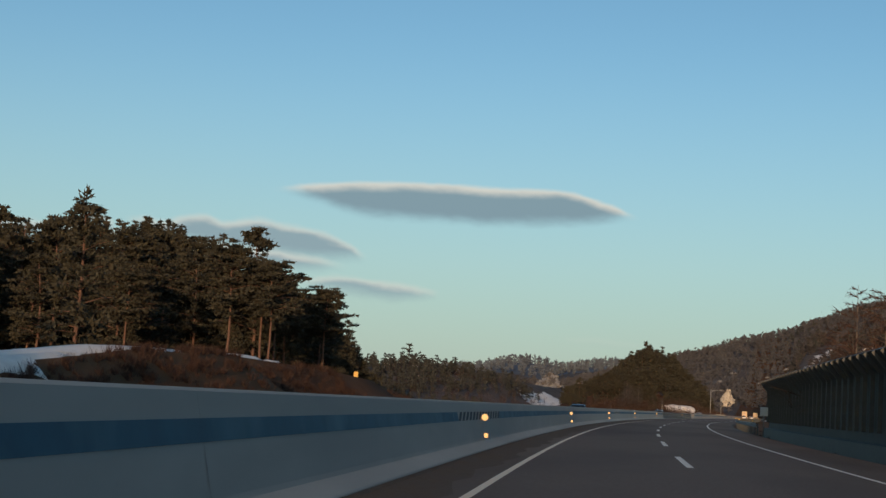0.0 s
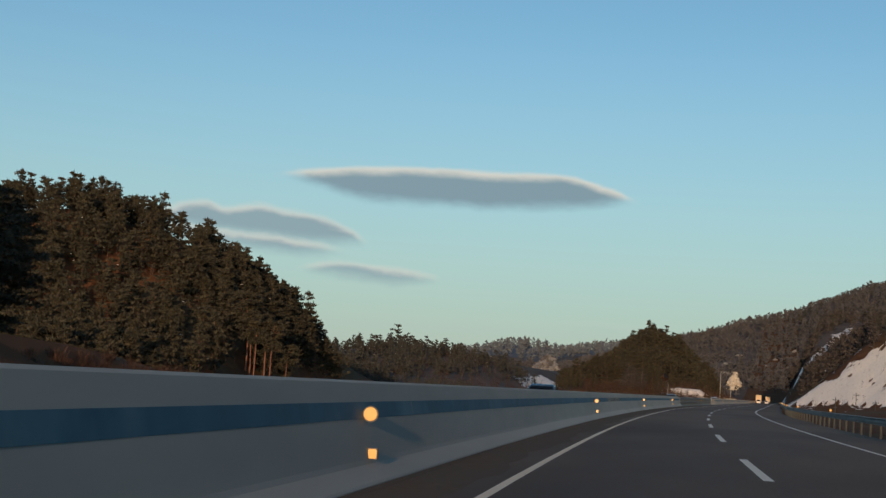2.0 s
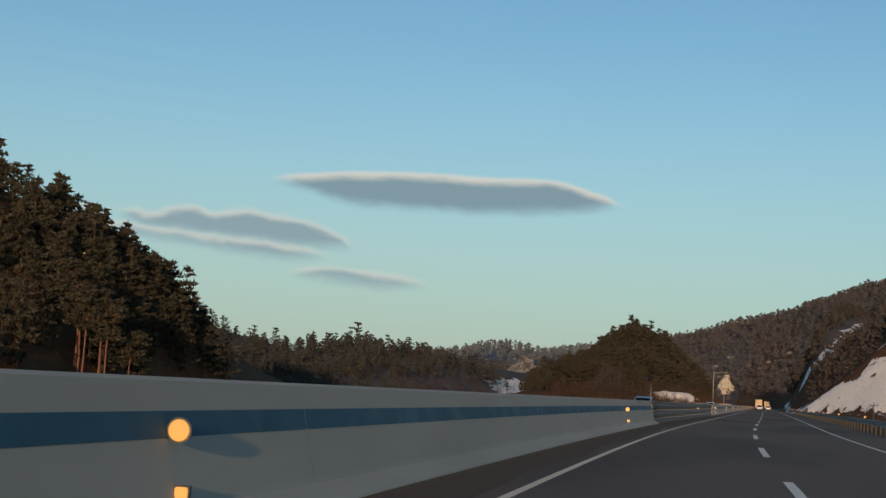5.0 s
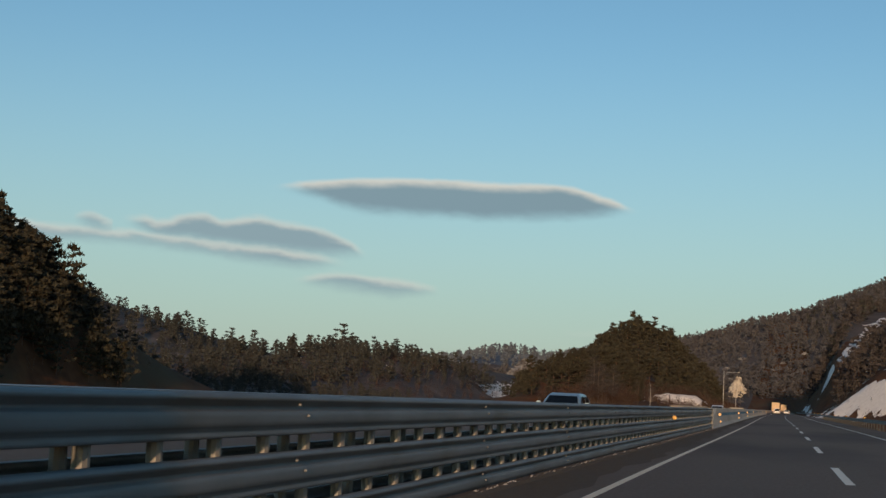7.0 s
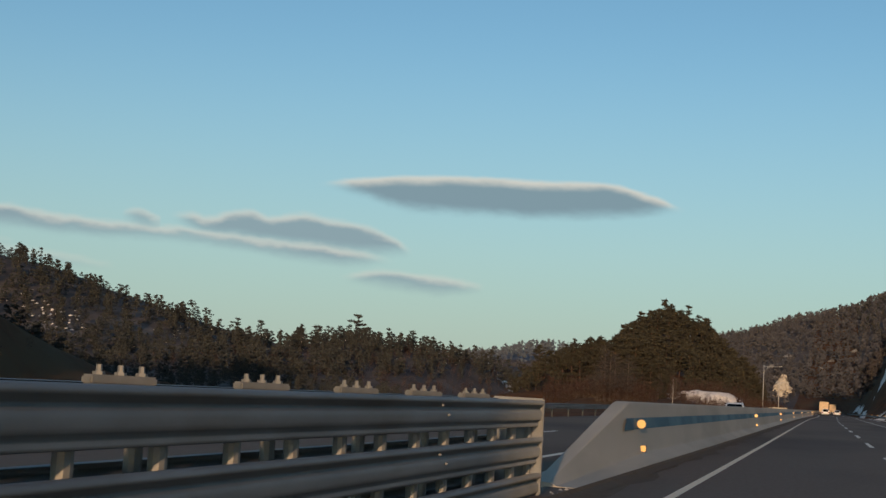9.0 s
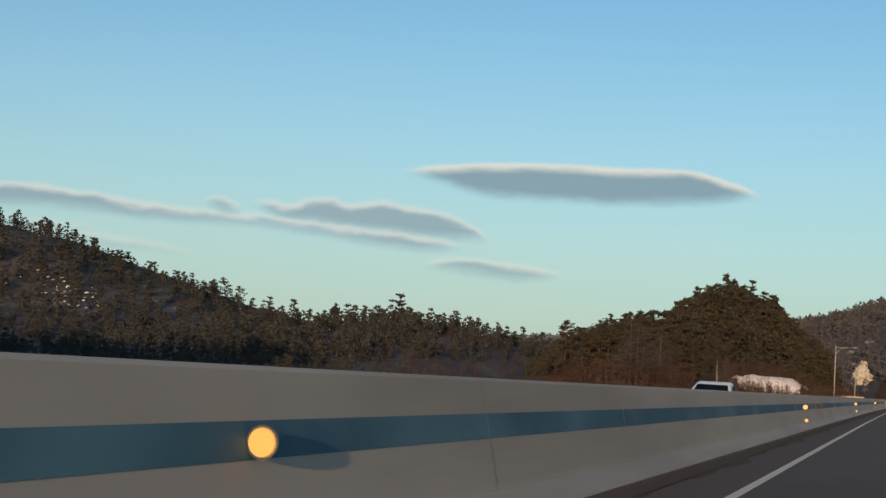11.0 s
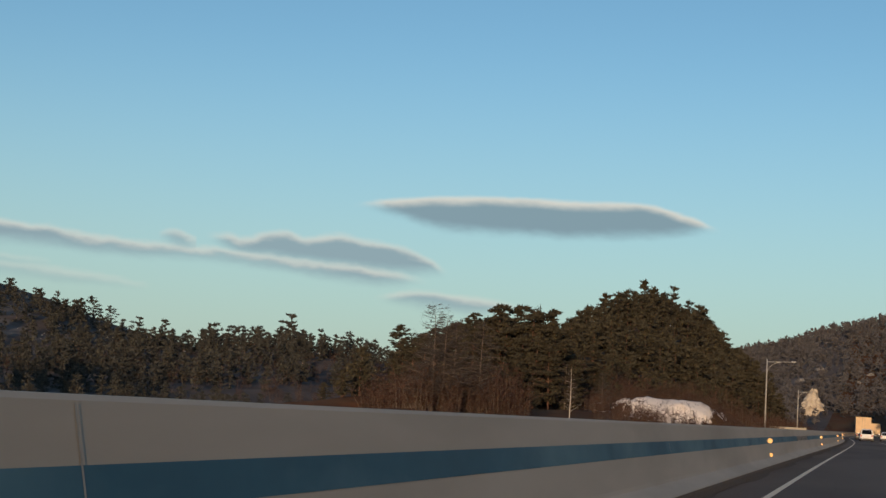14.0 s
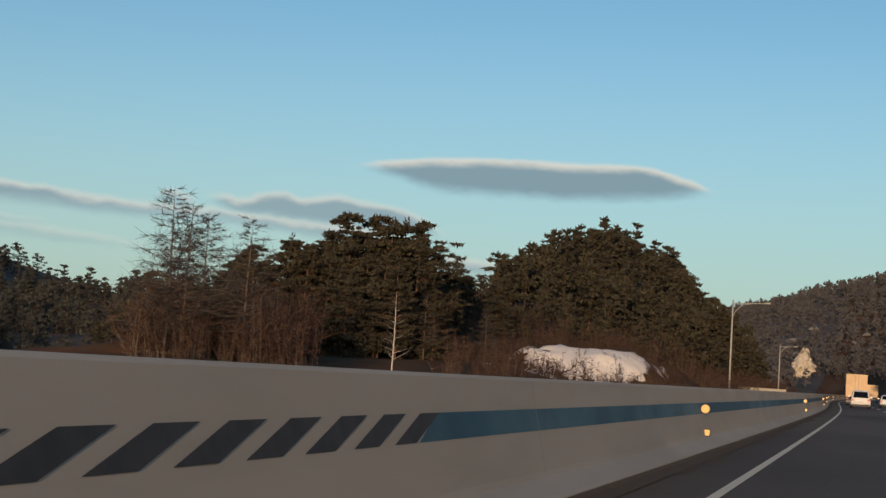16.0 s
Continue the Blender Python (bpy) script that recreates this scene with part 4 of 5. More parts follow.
GROVE = "old red pine with a long bare trunk on the roadside mound"
grove_kinds = [tree_shape("pine_tree", pine(100 + i, 11.5, 8, 6, 3, 28, .40, .45 if i == 0 else .16, .31, 7, True, .3 + .08 * (i % 3), (.25, .12)), BARK, NEEDLES, GROVE, "pine tree", "pines on the mound") for i in range(5)]
g = np.random.default_rng(5)
spots = [(-36.5, 97, .60), (-38, 108, .70), (-36.0, 111, .66), (-39.4, 121, .74), (-43.5, 130, .78), (-37.6, 115, .60), (-52, 114, 1.12), (-47.3, 98, .72), (-59, 105, 1.1), (-63, 108, 1.15), (-55, 103, .95)]
spots += [(float(x), float(y), float(s) * (.84 if x > -.44 * y else 1.02)) for x, y, s in zip(g.uniform(-86, -36, 110), g.uniform(92, 160, 110), g.uniform(.62, .95, 110)) if x < -14 - .60 * (y - 70)]
plant(grove_kinds, spots, 6)
for x, y, size, turned in ((-33.4, 91.4, .60, 20), (-34.8, 93.5, .62, 200), (-41.2, 126, .62, 90), (-42.6, 130, .66, 310)):
    copy_thing(grove_kinds[0], pose(0, 0, 0)).matrix_basis = Matrix.LocRotScale((x, y, land_at(x, y) - .25), Euler((0, 0, radians(turned))), (size, size, size * 1.05))
spire = tree_shape("pine_tree", pine(118, 11, 12, 4, 2, 24, .38, .10, .20, 7, True, .12), BARK, NEEDLES, "slender pine with a spiky top on the mound", "pine tree", "pines on the mound")
spire.matrix_world = pose(-40.8, 79, land_at(-40.8, 79) - .2)

TRUNKS = "old pine with a long bare red trunk at the wood's edge"
trunk_kinds = [tree_shape("pine_tree", pine(180 + i, 19, 7, 5, 2, 22, .80, .60, .22, 7, True, .45), RED_BARK, NEEDLES, TRUNKS, "pine tree", "red pines at the wood's edge") for i in range(3)]
plant(trunk_kinds, [(-140.5, 441, .95), (-143.5, 444, 1.05), (-146.5, 441, 1.0), (-149, 445, 1.1), (-138, 446, .85), (-144.8, 439.5, .9)], 4)

SHOULDER = "tall dark pine on the low spur by the road"
spur_kinds = [tree_shape("pine_tree", pine(120 + i, 11, 9, 6, 3, 28, .42, .12, .31, 7, True, .25 + .06 * i, (.25, .12)), BARK, NEEDLES, SHOULDER, "pine tree", "pines on the spur") for i in range(4)]
g = np.random.default_rng(8)
spots = [(-70, 716, 1.36), (-72.5, 720, 1.4), (-75, 717, 1.34), (-67.5, 721, 1.42), (-78, 722, 1.2), (-81, 716, 1.05), (-73, 711, 1.15), (-66, 714, 1.1), (-84, 712, .95), (-63.5, 720, .7), (-87, 716, .9), (-90, 720, .85), (-79, 714, 1.1), (-76, 724, 1.3), (-71, 725, 1.3), (-84, 724, 1.05), (-66.5, 704, .95), (-63.5, 700, .8), (-69.5, 707, 1.05), (-61.5, 706, .7), (-67.5, 697, .7)]
spots += [(float(x), float(y), float(s)) for x, y, s in zip(g.uniform(-104, -66, 30), g.uniform(738, 800, 30), g.uniform(.55, .9, 30))]
plant(spur_kinds, spots, 9)

LARCH = "leafless larch with fine upswept twigs among brush"
larch_kinds = [tree_shape("larch", bare_tree(140 + i, 11.6, 74, 34, .017, .33, (-.08, .3)), GREY_BARK, FAR_TWIGS, LARCH, "larch tree", "bare larches") for i in range(3)]
plant(larch_kinds, [(-70.0, 664, 1.08), (-68.7, 664.5, 1.13), (-67.6, 665.2, 1.06), (-64.9, 667, 1.06), (-71.2, 668, .9), (-62, 705, .6), (-58.5, 716, .55)], 3)
joined("spur_thicket", scatter(23, 850, -92, -58, 660, 712, lambda x, y: ~in_glade(x, y) & (side_of_road(x, y) < -32) & (x > -16 - .55 * (y - 562)) & (y < 702), .5, .85), brush, GREY_BARK, TWIGS, "reddish brown thicket round the larches", "thicket")


bank_kinds = [tree_shape("bare_tree", bare_tree(190 + i, 9.0, 46, 26, .022, .34, (.0, .5)), GREY_BARK, TWIGS, "leafless brown tree behind the noise screen", "bare tree", "bare trees behind the screen") for i in range(3)]
plant(bank_kinds, [(3.2, 86, 1.0), (5.0, 92, 1.08), (2.4, 97, .85), (7.0, 84, 1.1), (6.2, 99, .9), (4.4, 78, .95), (8.5, 72, 1.1), (9.8, 64, 1.15)], 14)
joined("screen_brush", scatter(52, 260, -4, 22, 40, 108, lambda x, y: (side_of_road(x, y) > 11) & (side_of_road(x, y) < 19), .55, .85), brush, GREY_BARK, TWIGS, "reddish brown brush behind the noise screen", "brush")

birch = tree_shape("birch", bare_tree(170, 7.0, 26, 12, .015, .2), BIRCH_BARK, FAR_TWIGS, "slim white-barked birch before the pines", "birch tree", "")
birch.matrix_world = pose(-54.9, 673, land_at(-54.9, 673) - .2)


# ---- snow ----
def snow_sheet(name, x0, x1, y0, y1, step, cover, label, rag=.16, thick=.35):
    """Snow that lies on the land where cover(x, y) is above zero, with a ragged rim."""
    xs, ys = np.arange(x0, x1, step), np.arange(y0, y1, step)
    X, Y = np.meshgrid(xs, ys)
    k = .5 / step
    wob = np.sin(X * 1.7 * k + 2.1 * np.sin(Y * .9 * k)) * np.sin(Y * 1.3 * k + 1.7 * np.sin(X * .7 * k))
    wob += .8 * np.sin(X * .61 * k + 1.3 * np.sin(Y * .47 * k) + 2) * np.sin(Y * .53 * k + 1.9 * np.sin(X * .33 * k))
    c = 0.6 * cover(X, Y) + rag * wob + .07 * np.random.default_rng(4).normal(size=X.shape)
    Z = ground_z(X, Y) + np.clip(c, -.5, thick)
    n = len(xs)
    used = c > -.4
    faces = [(j * n + i, j * n + i + 1, (j + 1) * n + i + 1, (j + 1) * n + i) for j in range(len(ys) - 1) for i in range(n - 1)
             if used[j, i] or used[j, i + 1] or used[j + 1, i] or used[j + 1, i + 1]]
    ob = new(name, mesh_of(name, np.stack([X.ravel(), Y.ravel(), Z.ravel()], 1).tolist(), faces, SNOW, True))
    return tagged(ob, label, "snow", kind="stuff")


def window(v, a, b, soft):
    return smoothstep(v, a - soft, a + soft) * smoothstep(-v, -b - soft, -b + soft)


snow_sheet("snow_bank", -64, -36, 722, 748, .5, lambda x, y: 1.7 * np.exp(-(((x + 51) / 9.0) ** 4 + ((y - 733.5) / 8) ** 4)) - .62 - .6 * smoothstep(x, -50, -42) - .9 * np.exp(-((x + 57.5) / 1.0) ** 2), "patch of old snow on the bank below the pointed hill", .5)
def slope_cover(x, y):
    lat = side_of_road(x, y)
    rise = lat - 11 + .55 * np.minimum(0, y - 665)
    ledge = np.abs(rise - 11 - 3.5 * np.sin((y - 520) / 17)) - .5
    return 1.7 * window(rise, 1, 33, 4) * window(y, 530, 668 - .5 * np.clip(rise, 0, 40), 9) - .5 - .8 * np.exp(-np.maximum(0, ledge) ** 2)


snow_sheet("snow_slope", -16, 84, 515, 700, 1.0, slope_cover, "snow lying on the cut slope above the buildings", .26)
joined("slope_shrubs", scatter(33, 420, -16, 80, 525, 690, lambda x, y: (side_of_road(x, y) > 13) & (side_of_road(x, y) < 70), .10, .34), brush, GREY_BARK, TWIGS, "small bare shrubs dotted over the snowy slope", "brush")
joined("bank_brush", scatter(39, 700, -64, -37, 720, 746, lambda x, y: ((((x + 51) / 8) ** 2 + ((y - 733) / 6.5) ** 2 > .8) | (np.sin(7 * x + 3 * y) > .86)) & (side_of_road(x, y) < -19), .12, .38), brush, GREY_BARK, TWIGS, "low brown brush round the snow bank", "brush")
snow_sheet("snow_streak", -15, 60, 700, 1010, 2.2, lambda x, y: 1.5 * np.exp(-((x - GULLY[0] - GULLY[1] * (y - 770)) / 2.3) ** 2) * window(y, 756, 960, 12) - .5, "narrow snow streak down a gully of the mountain")
snow_sheet("mound_snow", -72, -18, 20, 120, .6, lambda x, y: 1.3 * window(side_of_road(x, y), -25.0, -22.1 + 1.0 * window(y, 24, 44, 5), .5) * window(y, 32, 86, 8) - .5, "thin snow on the crest of the mound", .12, .2)
snow_sheet("field_snow", -250, -150, 1140, 1360, 3, lambda x, y: 1.5 * window(x, -207, -172, 4) * window(y, 1165, 1320, 14) - .5, "snowy field beyond the pointed hill")


def outcrop(name, x, y, width, height, mat, label, category, group, seed, sunk=.1):
    """A steep ragged rock face that leans back into the slope."""
    g = np.random.default_rng(seed)
    nu, nv = 15, 19
    verts, faces = [], []
    for j in range(nv):
        v = j / (nv - 1)
        half = width * .5 * (.45 + .75 * math.sin(math.pi * min(1, .12 + .80 * v)) ** 1.2) * (1 - .55 * v ** 4) * (1 + .22 * math.sin(seed + 9 * v) * math.sin(5 * v + 2 * seed))
        for i in range(nu):
            u = 2 * i / (nu - 1) - 1
            rim = .16 if abs(u) > .7 else .05
            verts.append((half * u + width * (.18 * (v - .5) + rim * g.normal() * .5), -width * .35 * (1 - u * u) + v * height * .35 + g.normal() * width * .045 + (2 if abs(u) == 1 else 0), height * (v + .02 * g.normal()) - .12 * height * abs(u) ** 3))
            if i and j:
                faces.append(((j - 1) * nu + i - 1, (j - 1) * nu + i, j * nu + i, j * nu + i - 1))
    ob = new(name, mesh_of(name, verts, faces, mat))
    ob.matrix_world = pose(x, y, land_at(x, y) - sunk * height)
    return tagged(ob, label, category, group)


outcrop("rock_face", -54.7, 1400, 10.0, 18, ROCK, "pale sunlit rock face on the far mountainside", "rock", "", 3)
outcrop("pale_cliff", -232, 1462, 24, 24, CLIFF, "pale cliff with snow beyond the field", "rock", "", 5, .35)
outcrop("pale_cliff", -206, 1500, 14, 20, CLIFF, "low pale cliff beside the snowy field", "rock", "", 6, .35)
for k, (ax, ay, w, h) in enumerate(LEDGES):
    outcrop("snowy_outcrop", ax, ay, w * 1.3, h * .6, DULL_SNOW, "small snow-covered ledge among the mountain woods", "rock", "snowy ledges", 40 + k)

# ---- lamps, signs and buildings ----
def mast(x, y, height, arm):
    m = empty("street_mast", "grey steel mast with a braced arm over the road", "street lamp", "masts by the road", pose(x, y, land_at(x, y)))
    bm = bmesh.new()
    add_tube(bm, (0, 0, -.3), (0, 0, height), .17, .10, 12)
    part("pole", bm, GREY_PAINT, m, "", True)
    box_part("base_plate", m, DULL, (-.3, .3, -.3, .3, -.05, .06))
    tube_part("arm", m, GREY_PAINT, (0, 0, height - .5), (arm, 0, height - .35), .07, .05)
    bm = bmesh.new()
    for i in range(6):
        a0, a1 = i / 6 * math.pi / 2, (i + 1) / 6 * math.pi / 2
        add_tube(bm, (arm * .5 * (1 - math.cos(a0)), 0, height - 3.2 + 2.7 * math.sin(a0)), (arm * .5 * (1 - math.cos(a1)), 0, height - 3.2 + 2.7 * math.sin(a1)), .045, .045, 6)
    part("brace", bm, GREY_PAINT, m)
    box_part("lantern", m, GREY_PAINT, (arm - .5, arm + .35, -.16, .16, height - .42, height - .22), .04)
    return m


mast(-39.2, 789, 14.6, 5.2)
mast(-38.6, 905, 12.0, 3.5)

p = on_road(109.9, -21.4)
lift = 2.6 - land_at(p.x, p.y)
sign = empty("verge_sign", "small yellow roadside board on a thin pole", "sign", "", pose(p.x, p.y, land_at(p.x, p.y), 0, 0, 6))
tube_part("pole", sign, DULL, (0, 0, -.2), (0, 0, max(.3, lift + .1)), .03)
box_part("board", sign, SIGN_YELLOW, (-.17, .17, -.06, -.03, lift - .26, lift + .26), .01)

parapet = empty("parapet", "tan concrete parapet by the opposite carriageway", "wall", "", pose(-37.5, 836, land_at(-37.5, 836), 0, 0, 0))
box_part("wall", parapet, SEAM, (-4.2, 4.2, -.2, .2, -.6, 1.6), .05)
box_part("cap", parapet, CONCRETE, (-4.3, 4.3, -.28, .28, 1.6, 1.75), .03)


def shed(x, y, w, d, h, turned, roof_rise, roof_mat, label):
    b = empty("farm_shed", label, "building", "buildings below the snowy slope", pose(x, y, land_at(x, y) - .2, 0, 0, turned))
    box_part("wall", b, SHADED_WALL, (-w / 2, w / 2, -d / 2, d / 2, -1.5, h))
    bm = bmesh.new()
    v = [bm.verts.new(c) for c in ((-w / 2 - .4, -d / 2 - .4, h), (w / 2 + .4, -d / 2 - .4, h), (w / 2 + .4, d / 2 + .4, h), (-w / 2 - .4, d / 2 + .4, h), (-w / 2 - .4, 0, h + roof_rise), (w / 2 + .4, 0, h + roof_rise))]
    for f in ((0, 1, 5, 4), (2, 3, 4, 5), (1, 2, 5), (3, 0, 4), (3, 2, 1, 0)):
        bm.faces.new([v[i] for i in f])
    part("roof", bm, roof_mat, b)
    for i in range(max(2, int(w / 4))):
        cx = -w / 2 + (i + .5) * w / max(2, int(w / 4))
        win = box_part("window", b, BLACK, (cx - .7, cx + .7, -d / 2 - .06, -d / 2 + .02, h * .35, h * .75))
        box_part("sill", win, GREY_PAINT, (cx - .8, cx + .8, -d / 2 - .14, -d / 2, h * .35 - .1, h * .35))
    box_part("door", b, BLUE_ROOF, (w / 2 - 2.2, w / 2 - .8, -d / 2 - .05, -d / 2 + .02, -.2, 2.1))
    return b


shed(15, 470, 19, 9, 2.5, 4, .9, BLUE_ROOF, "long white shed with a dark blue roof")
shed(33, 482, 12, 9, 3.6, -6, 2.0, BLUE_ROOF, "white shed with a steep blue roof")


def utility_pole(x, y, height):
    u = empty("utility_pole", "thin grey utility pole with a crossarm", "utility pole", "poles below the snowy slope", pose(x, y, land_at(x, y), 0, 0, 20))
    tube_part("pole", u, SCREEN_POST, (0, 0, -.4), (0, 0, height), .14, .09)
    box_part("crossarm", u, SCREEN_POST, (-.9, .9, -.06, .06, height - .7, height - .55))
    for k in (-.75, 0, .75):
        tube_part("insulator", u, GREY_PAINT, (k, 0, height - .55), (k, 0, height - .35), .05)


for ux, uy, uh in ((4.5, 482, 8.5), (9.5, 476, 9.5), (15, 486, 9), (21, 470, 8)):
    utility_pole(ux, uy, uh)


# ---- vehicles ----
def loft(rows, cap=True):
    """Rings of points of equal count along a body."""
    bm = bmesh.new()
    rings = [[bm.verts.new(p) for p in row] for row in rows]
    n = len(rows[0])
    for r0, r1 in zip(rings, rings[1:]):
        for i in range(n):
            bm.faces.new((r0[i], r0[(i + 1) % n], r1[(i + 1) % n], r1[i]))
    if cap:
        bm.faces.new(list(reversed(rings[0])))
        bm.faces.new(rings[-1])
    bmesh.ops.recalc_face_normals(bm, faces=bm.faces)
    return bm


def ring(y, w, z0, z1, top=0.93, r=0.16):
    """A rounded section across the body at y."""
    return [(-w + r, y, z0), (w - r, y, z0), (w, y, z0 + r), (w, y, (z0 + z1) * .55), (w * top, y, z1 - r * .5), (w * top - r, y, z1), (-w * top + r, y, z1), (-w * top, y, z1 - r * .5), (-w, y, (z0 + z1) * .55), (-w, y, z0 + r)]


def wheel(parent, x, y, r, width):
    bm = bmesh.new()
    add_tube(bm, (x - width / 2, y, r), (x + width / 2, y, r), r, r, 18)
    bmesh.ops.bevel(bm, geom=[e for e in bm.edges if e.calc_face_angle(0) > 1], offset=.03, segments=2, affect="EDGES")
    t = part("wheel", bm, RUBBER, parent)
    bm = bmesh.new()
    s = 1 if x > 0 else -1
    add_tube(bm, (x + s * width * .4, y, r), (x + s * (width / 2 + .012), y, r), r * .62, r * .58, 14)
    part("rim", bm, RIM, t)


def car(name, label, paint, length, width, height, belt, hood, boot, m, lean_rear=.25):
    """Nose at +y. hood and boot: lengths of the low parts before and behind the cabin."""
    c = empty(name, label, "car", "", m)
    h, w = length / 2, width / 2
    part("body", loft([ring(-h, w * .86, .38, belt * .86), ring(-h + .12, w * .96, .28, belt * .98), ring(-h + boot + .2, w, .22, belt), ring(h - hood - .3, w, .22, belt), ring(h - .5, w * .97, .24, belt * .86), ring(h - .08, w * .90, .30, belt * .70), ring(h, w * .82, .36, belt * .6)]), paint, c, "", True)
    r0, r1 = -h + boot, h - hood
    top = w * .74
    rows = []
    for y, z, ww in ((r0 - .02, belt - .05, w * .9), (r0 + lean_rear * .6, belt + (height - belt) * .6, w * .83), (r0 + lean_rear + .12, height - .07, top), (r0 + lean_rear + .5, height, top * .98), (r1 - 1.15, height, top * .97), (r1 - .85, height - .07, top), (r1 - .35, belt + (height - belt) * .45, w * .84), (r1 + .1, belt - .05, w * .9)):
        rows.append([(-ww, y, belt - .08), (ww, y, belt - .08), (ww, y, max(belt - .07, z - .06)), (ww - .1, y, z), (-ww + .1, y, z), (-ww, y, max(belt - .07, z - .06))])
    part("cabin", loft(rows), paint, c, "", True)

    def pane(pname, pts):
        bm = bmesh.new()
        bm.faces.new([bm.verts.new(p) for p in pts])
        bmesh.ops.solidify(bm, geom=list(bm.faces), thickness=.015)
        return part(pname, bm, GLASS, c)
    zt, zb = height - .12, belt + .02
    yr = lambda z: r0 - .035 + lean_rear * (z - belt) / (height - belt)
    yf = lambda z: r1 + .13 - .98 * (z - belt) / (height - belt)
    pane("rear_window", [(-w * .76, yr(zb), zb), (w * .76, yr(zb), zb), (top * .86, yr(zt) - .01, zt), (-top * .86, yr(zt) - .01, zt)])
    pane("windscreen", [(w * .78, yf(zb), zb), (-w * .78, yf(zb), zb), (-top * .86, yf(zt) + .02, zt), (top * .86, yf(zt) + .02, zt)])
    for s in (-1, 1):
        for a, b2 in ((.06, .48), (.52, .92)):
            y0, y1 = r0 + .2 + (r1 - r0 - .6) * a, r0 + .2 + (r1 - r0 - .6) * b2
            pane("side_window", [(s * (w * .905), y0, zb), (s * (w * .905), y1 + (.2 if b2 > .9 else 0), zb), (s * (top + .045), y1 - (.35 if b2 > .9 else 0), zt), (s * (top + .045), y0 + (lean_rear * .6 if a < .1 else 0), zt)])
        box_part("tail_light", c, RED_LAMP, (s * w * .80 - .13, s * w * .80 + .10, -h - .02, -h + .16, belt * .66, belt * .92), .02)
        box_part("headlight", c, CLEAR_LAMP, (s * w * .68 - .16, s * w * .68 + .16, h - .16, h + .01, belt * .52, belt * .66), .03)
        box_part("mirror", c, paint, (s * (w + .10) - .1, s * (w + .10) + .1, r1 - .55, r1 - .42, belt + .02, belt + .17), .03)
        for y in (h - .85, -h + .85):
            wheel(c, s * (w - .12), y, .33, .22)
    box_part("rear_bumper", c, BLACK, (-w * .86, w * .86, -h - .03, -h + .2, .28, .42), .03)
    box_part("number_plate", c, SIGN_WHITE, (-.26, .26, -h - .045, -h - .02, belt * .58, belt * .58 + .12))
    box_part("grille", c, BLACK, (-w * .5, w * .5, h - .05, h + .012, .42, belt * .52), .02)
    return c


def ahead(s, lat, flip=False):
    return road_pose(s, lat, .012, 180 if flip else 0)


car("minivan", "white minivan with dark rear window ahead in the lane", WHITE_CAR, 4.9, 1.9, 1.75, 1.02, .95, .1, ahead(716, -.35), .3)
car("hatchback", "white hatchback ahead in the outer lane", WHITE_CAR, 4.2, 1.78, 1.5, .95, 1.05, .25, ahead(742, 3.1), .5)
car("sedan", "dark sedan on the opposite carriageway", DARK_CAR, 4.7, 1.84, 1.47, .93, 1.15, .9, ahead(151.6, -7.6, True), .8)
car("suv", "silver-blue estate car on the opposite carriageway", BLUE_CAR, 4.7, 1.86, 1.52, .98, 1.1, .12, ahead(309.6, -8.8, True), .35)
car("pickup_car", "pale double-cab car on the opposite carriageway", WHITE_CAR, 4.9, 1.88, 1.50, 0.98, 1.25, 1.1, ahead(447.4, -7.7, True), .25)


def truck(label, m, length, box_mat):
    c = empty("box_truck", label, "truck", "", m)
    h = length / 2
    box_part("cargo_box", c, box_mat, (-1.22, 1.22, -h, h - 2.3, 1.05, 3.75), .03, "plain pale cargo box")
    for s in (-1, 1):
        box_part("rear_door", c, box_mat, (min(s * .02, s * 1.16), max(s * .02, s * 1.16), -h - .035, -h, 1.12, 3.68), .01)
        box_part("door_bar", c, DULL, (s * .2 - .02, s * .2 + .02, -h - .075, -h - .035, 1.2, 3.6))
        box_part("tail_light", c, RED_LAMP, (s * 1.0 - .14, s * 1.0 + .14, -h - .03, -h + .03, .78, .92), .01)
        box_part("mud_flap", c, BLACK, (s * .98 - .24, s * .98 + .24, -h + .55, -h + .58, .25, .85))
        box_part("mirror", c, BLACK, (s * 1.32 - .09, s * 1.32 + .09, h - .45, h - .35, 1.9, 2.5), .02)
        for y in (-h + 1.2, -h + 2.4, h - 1.0):
            wheel(c, s * .98, y, .48, .30)
    box_part("chassis", c, BLACK, (-.45, .45, -h + .1, h - .3, .6, 1.03))
    box_part("under_run_bar", c, DULL, (-1.15, 1.15, -h, -h + .1, .45, .58), .015)
    box_part("number_plate", c, SIGN_WHITE, (-.28, .28, -h - .03, -h - .005, .62, .76))
    part("cab", loft([ring(h - 2.15, 1.15, .55, 2.75, .95), ring(h - .9, 1.17, .5, 2.85, .93), ring(h - .15, 1.15, .5, 1.7, .95), ring(h, 1.08, .55, 1.5, .95)]), WHITE_CAR, c, "", True)
    bm = bmesh.new()
    bm.faces.new([bm.verts.new(p) for p in ((-.95, h - .12, 1.72), (.95, h - .12, 1.72), (.9, h - .82, 2.7), (-.9, h - .82, 2.7))])
    part("windscreen", bm, GLASS, c)
    return c


truck("truck with a sand-coloured box ahead in the lane", ahead(752, -.3), 10.5, CARGO)
truck("truck with a sand-coloured box in the outer lane", ahead(905, 3.2), 9.0, CARGO)


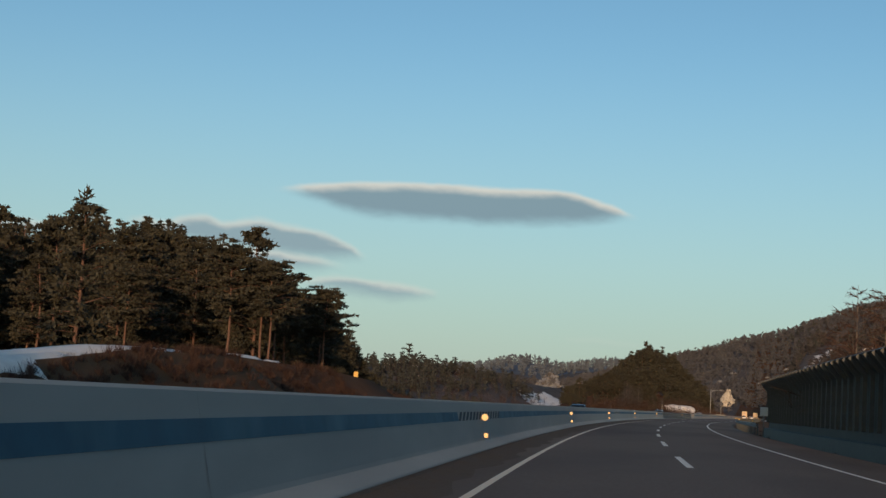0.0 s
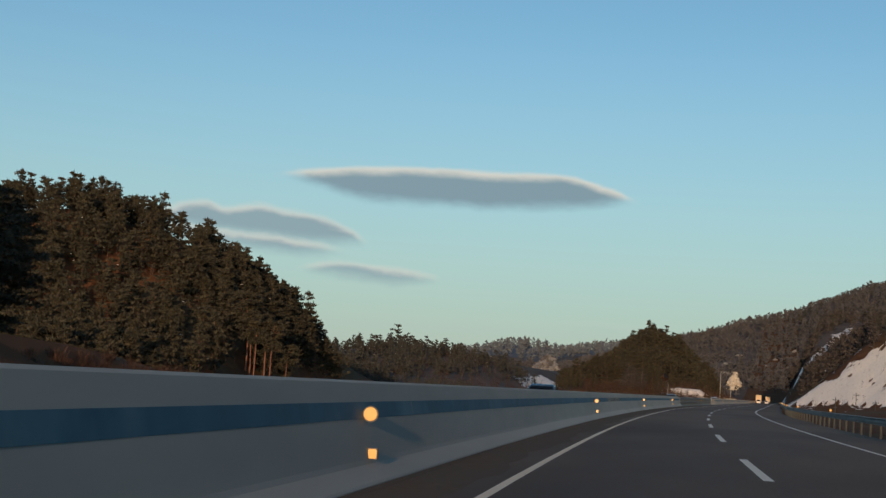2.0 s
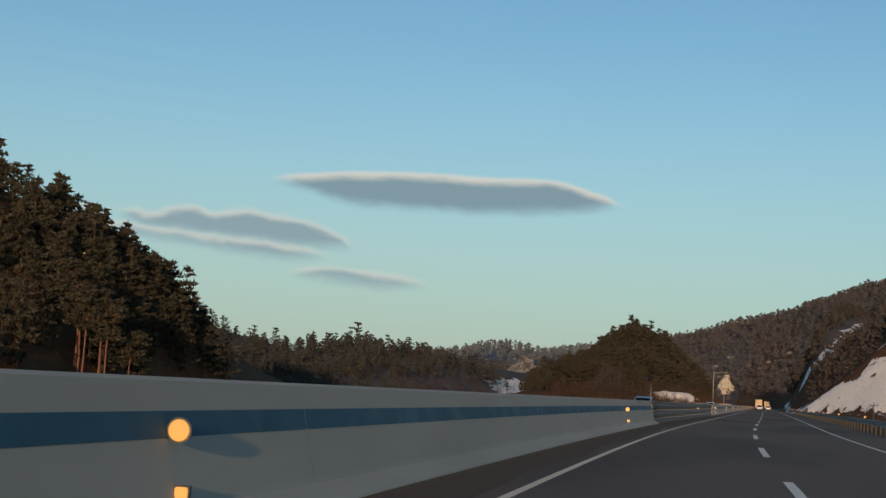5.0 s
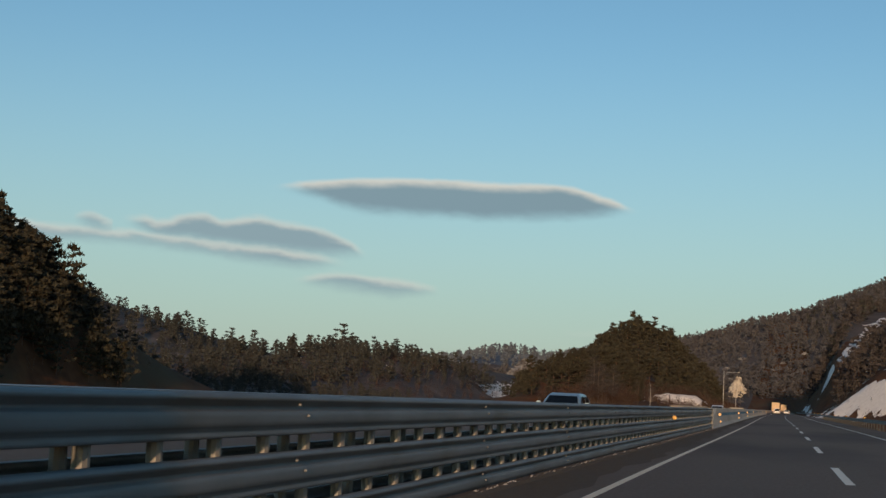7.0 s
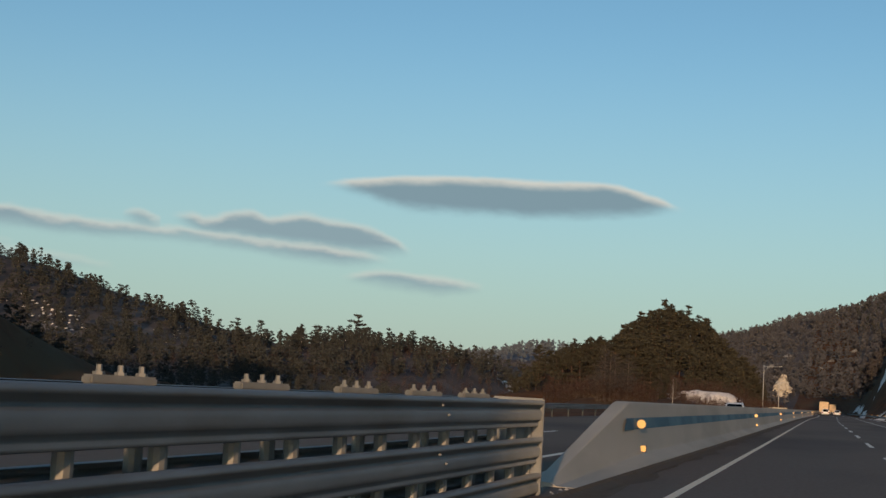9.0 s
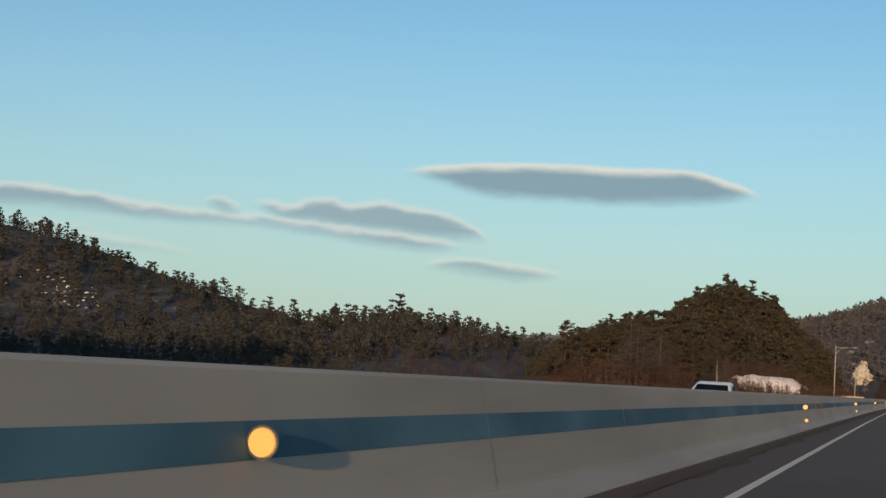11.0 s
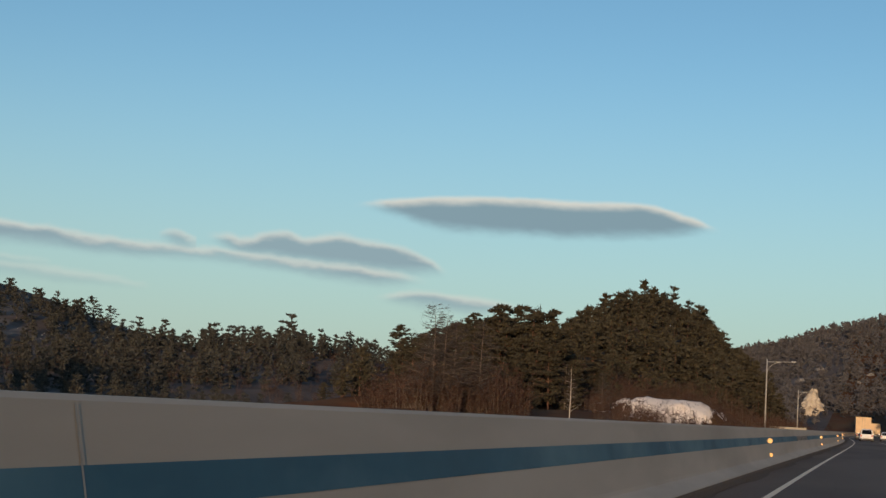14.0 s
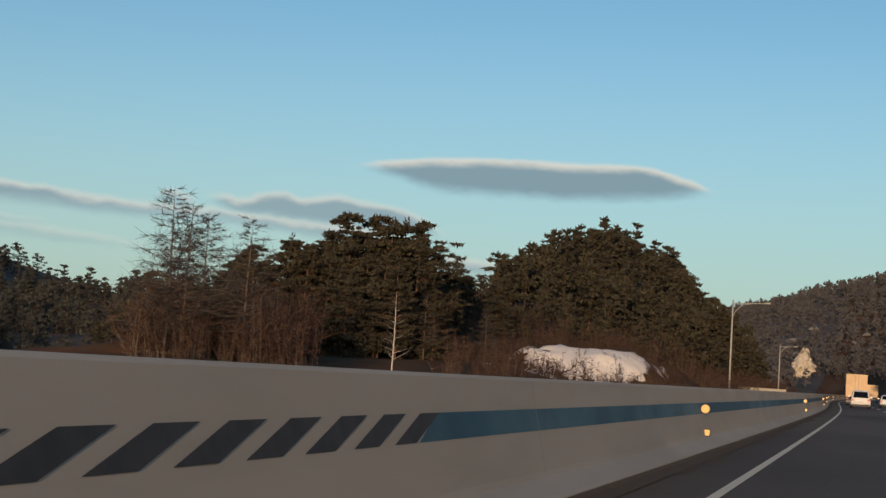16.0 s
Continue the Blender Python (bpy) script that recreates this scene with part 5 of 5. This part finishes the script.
# ---- right-hand verge ----
verge_spots = scatter(35, 900, -20, 20, 60, 330, lambda x, y: (side_of_road(x, y) > 8.75) & (side_of_road(x, y) < 12.5), .16, .36)
joined("verge_grass", verge_spots, [bush(90 + i, 20, .035) for i in range(3)], BARK, TWIGS, "dry grass tufts along the shoulder", "grass", sink=0.05)


def rail_marker(s):
    d = empty("rail_marker", "amber reflector on the shoulder guardrail", "reflector", "reflectors along the shoulder", road_pose(s, 8.68))
    box_part("bracket", d, HOUSING, (-.02, .02, .03, .06, .70, .86))
    tube_part("housing", d, HOUSING, (0, 0, .92), (0, .03, .92), .09, sides=16)
    tube_part("round_reflector", d, AMBER, (0, -.012, .92), (0, 0, .92), .08, sides=16)
    return d


marker = rail_marker(124)
for k in range(1, 16):
    copy_thing(marker, road_pose(124 + 40 * k, 8.68))

# ---- grit and snow crumbs at the foot of the steel rail ----
g = np.random.default_rng(12)
crumb_v, crumb_f = [], []
for i in range(300):
    s, lat, r = g.uniform(256, 337), -3.64 + abs(g.normal()) * .13, g.uniform(.008, .032)
    o = on_road(s, lat, 0.02)
    k = len(crumb_v)
    crumb_v += [(o.x + r * g.uniform(-1.2, -.6), o.y - r, o.z - .01), (o.x + r * g.uniform(.6, 1.3), o.y - r * .6, o.z - .01), (o.x, o.y + r * g.uniform(.6, 1.4), o.z - .01), (o.x + r * .1, o.y, o.z + r * g.uniform(.5, 1.0))]
    crumb_f += [(k, k + 1, k + 3), (k + 1, k + 2, k + 3), (k + 2, k, k + 3)]
tagged(new("crumbs", mesh_of("crumbs", crumb_v, crumb_f, DULL_SNOW)), "crumbs of dirty snow and grit at the rail's foot", "snow", kind="stuff")

# ---- clumps of snow left on branches ----
g = np.random.default_rng(21)
clump_v, clump_f = [], []
for x0, x1, y0, y1, count in ((-330, -150, 380, 500, 90), (-560, -200, 1000, 1150, 110), (-130, -60, 850, 960, 8)):
    for i in range(count):
        x, y, r = g.uniform(x0, x1), g.uniform(y0, y1), g.uniform(.15, .38)
        z = land_at(x, y) + g.uniform(5.5, 9)
        k = len(clump_v)
        clump_v += [(x - r, y, z), (x, y - r * .7, z), (x + r * 1.3, y, z + .1), (x, y + r * .7, z), (x, y, z + r * .45), (x, y, z - r * .2)]
        clump_f += [(k, k + 1, k + 4), (k + 1, k + 2, k + 4), (k + 2, k + 3, k + 4), (k + 3, k, k + 4), (k + 1, k, k + 5), (k + 2, k + 1, k + 5), (k + 3, k + 2, k + 5), (k, k + 3, k + 5)]
for i in range(46):
    x = g.normal(-438, 17)
    y, r = 1052 + (x + 438) * -.35 + g.normal(0, 9), g.uniform(.5, 1.5)
    z = land_at(x, y) + g.uniform(.8, 3.5)
    k = len(clump_v)
    clump_v += [(x - r, y, z), (x, y - r * .7, z - r * .25), (x + r * 1.3, y, z + .1), (x, y + r * .7, z + r * .5), (x, y, z + r * .45), (x, y, z - r * .2)]
    clump_f += [(k, k + 1, k + 4), (k + 1, k + 2, k + 4), (k + 2, k + 3, k + 4), (k + 3, k, k + 4), (k + 1, k, k + 5), (k + 2, k + 1, k + 5), (k + 3, k + 2, k + 5), (k, k + 3, k + 5)]
tagged(new("snow_clumps", mesh_of("snow_clumps", clump_v, clump_f, SNOW, True)), "small clumps of snow left on the pine branches", "snow", kind="stuff")
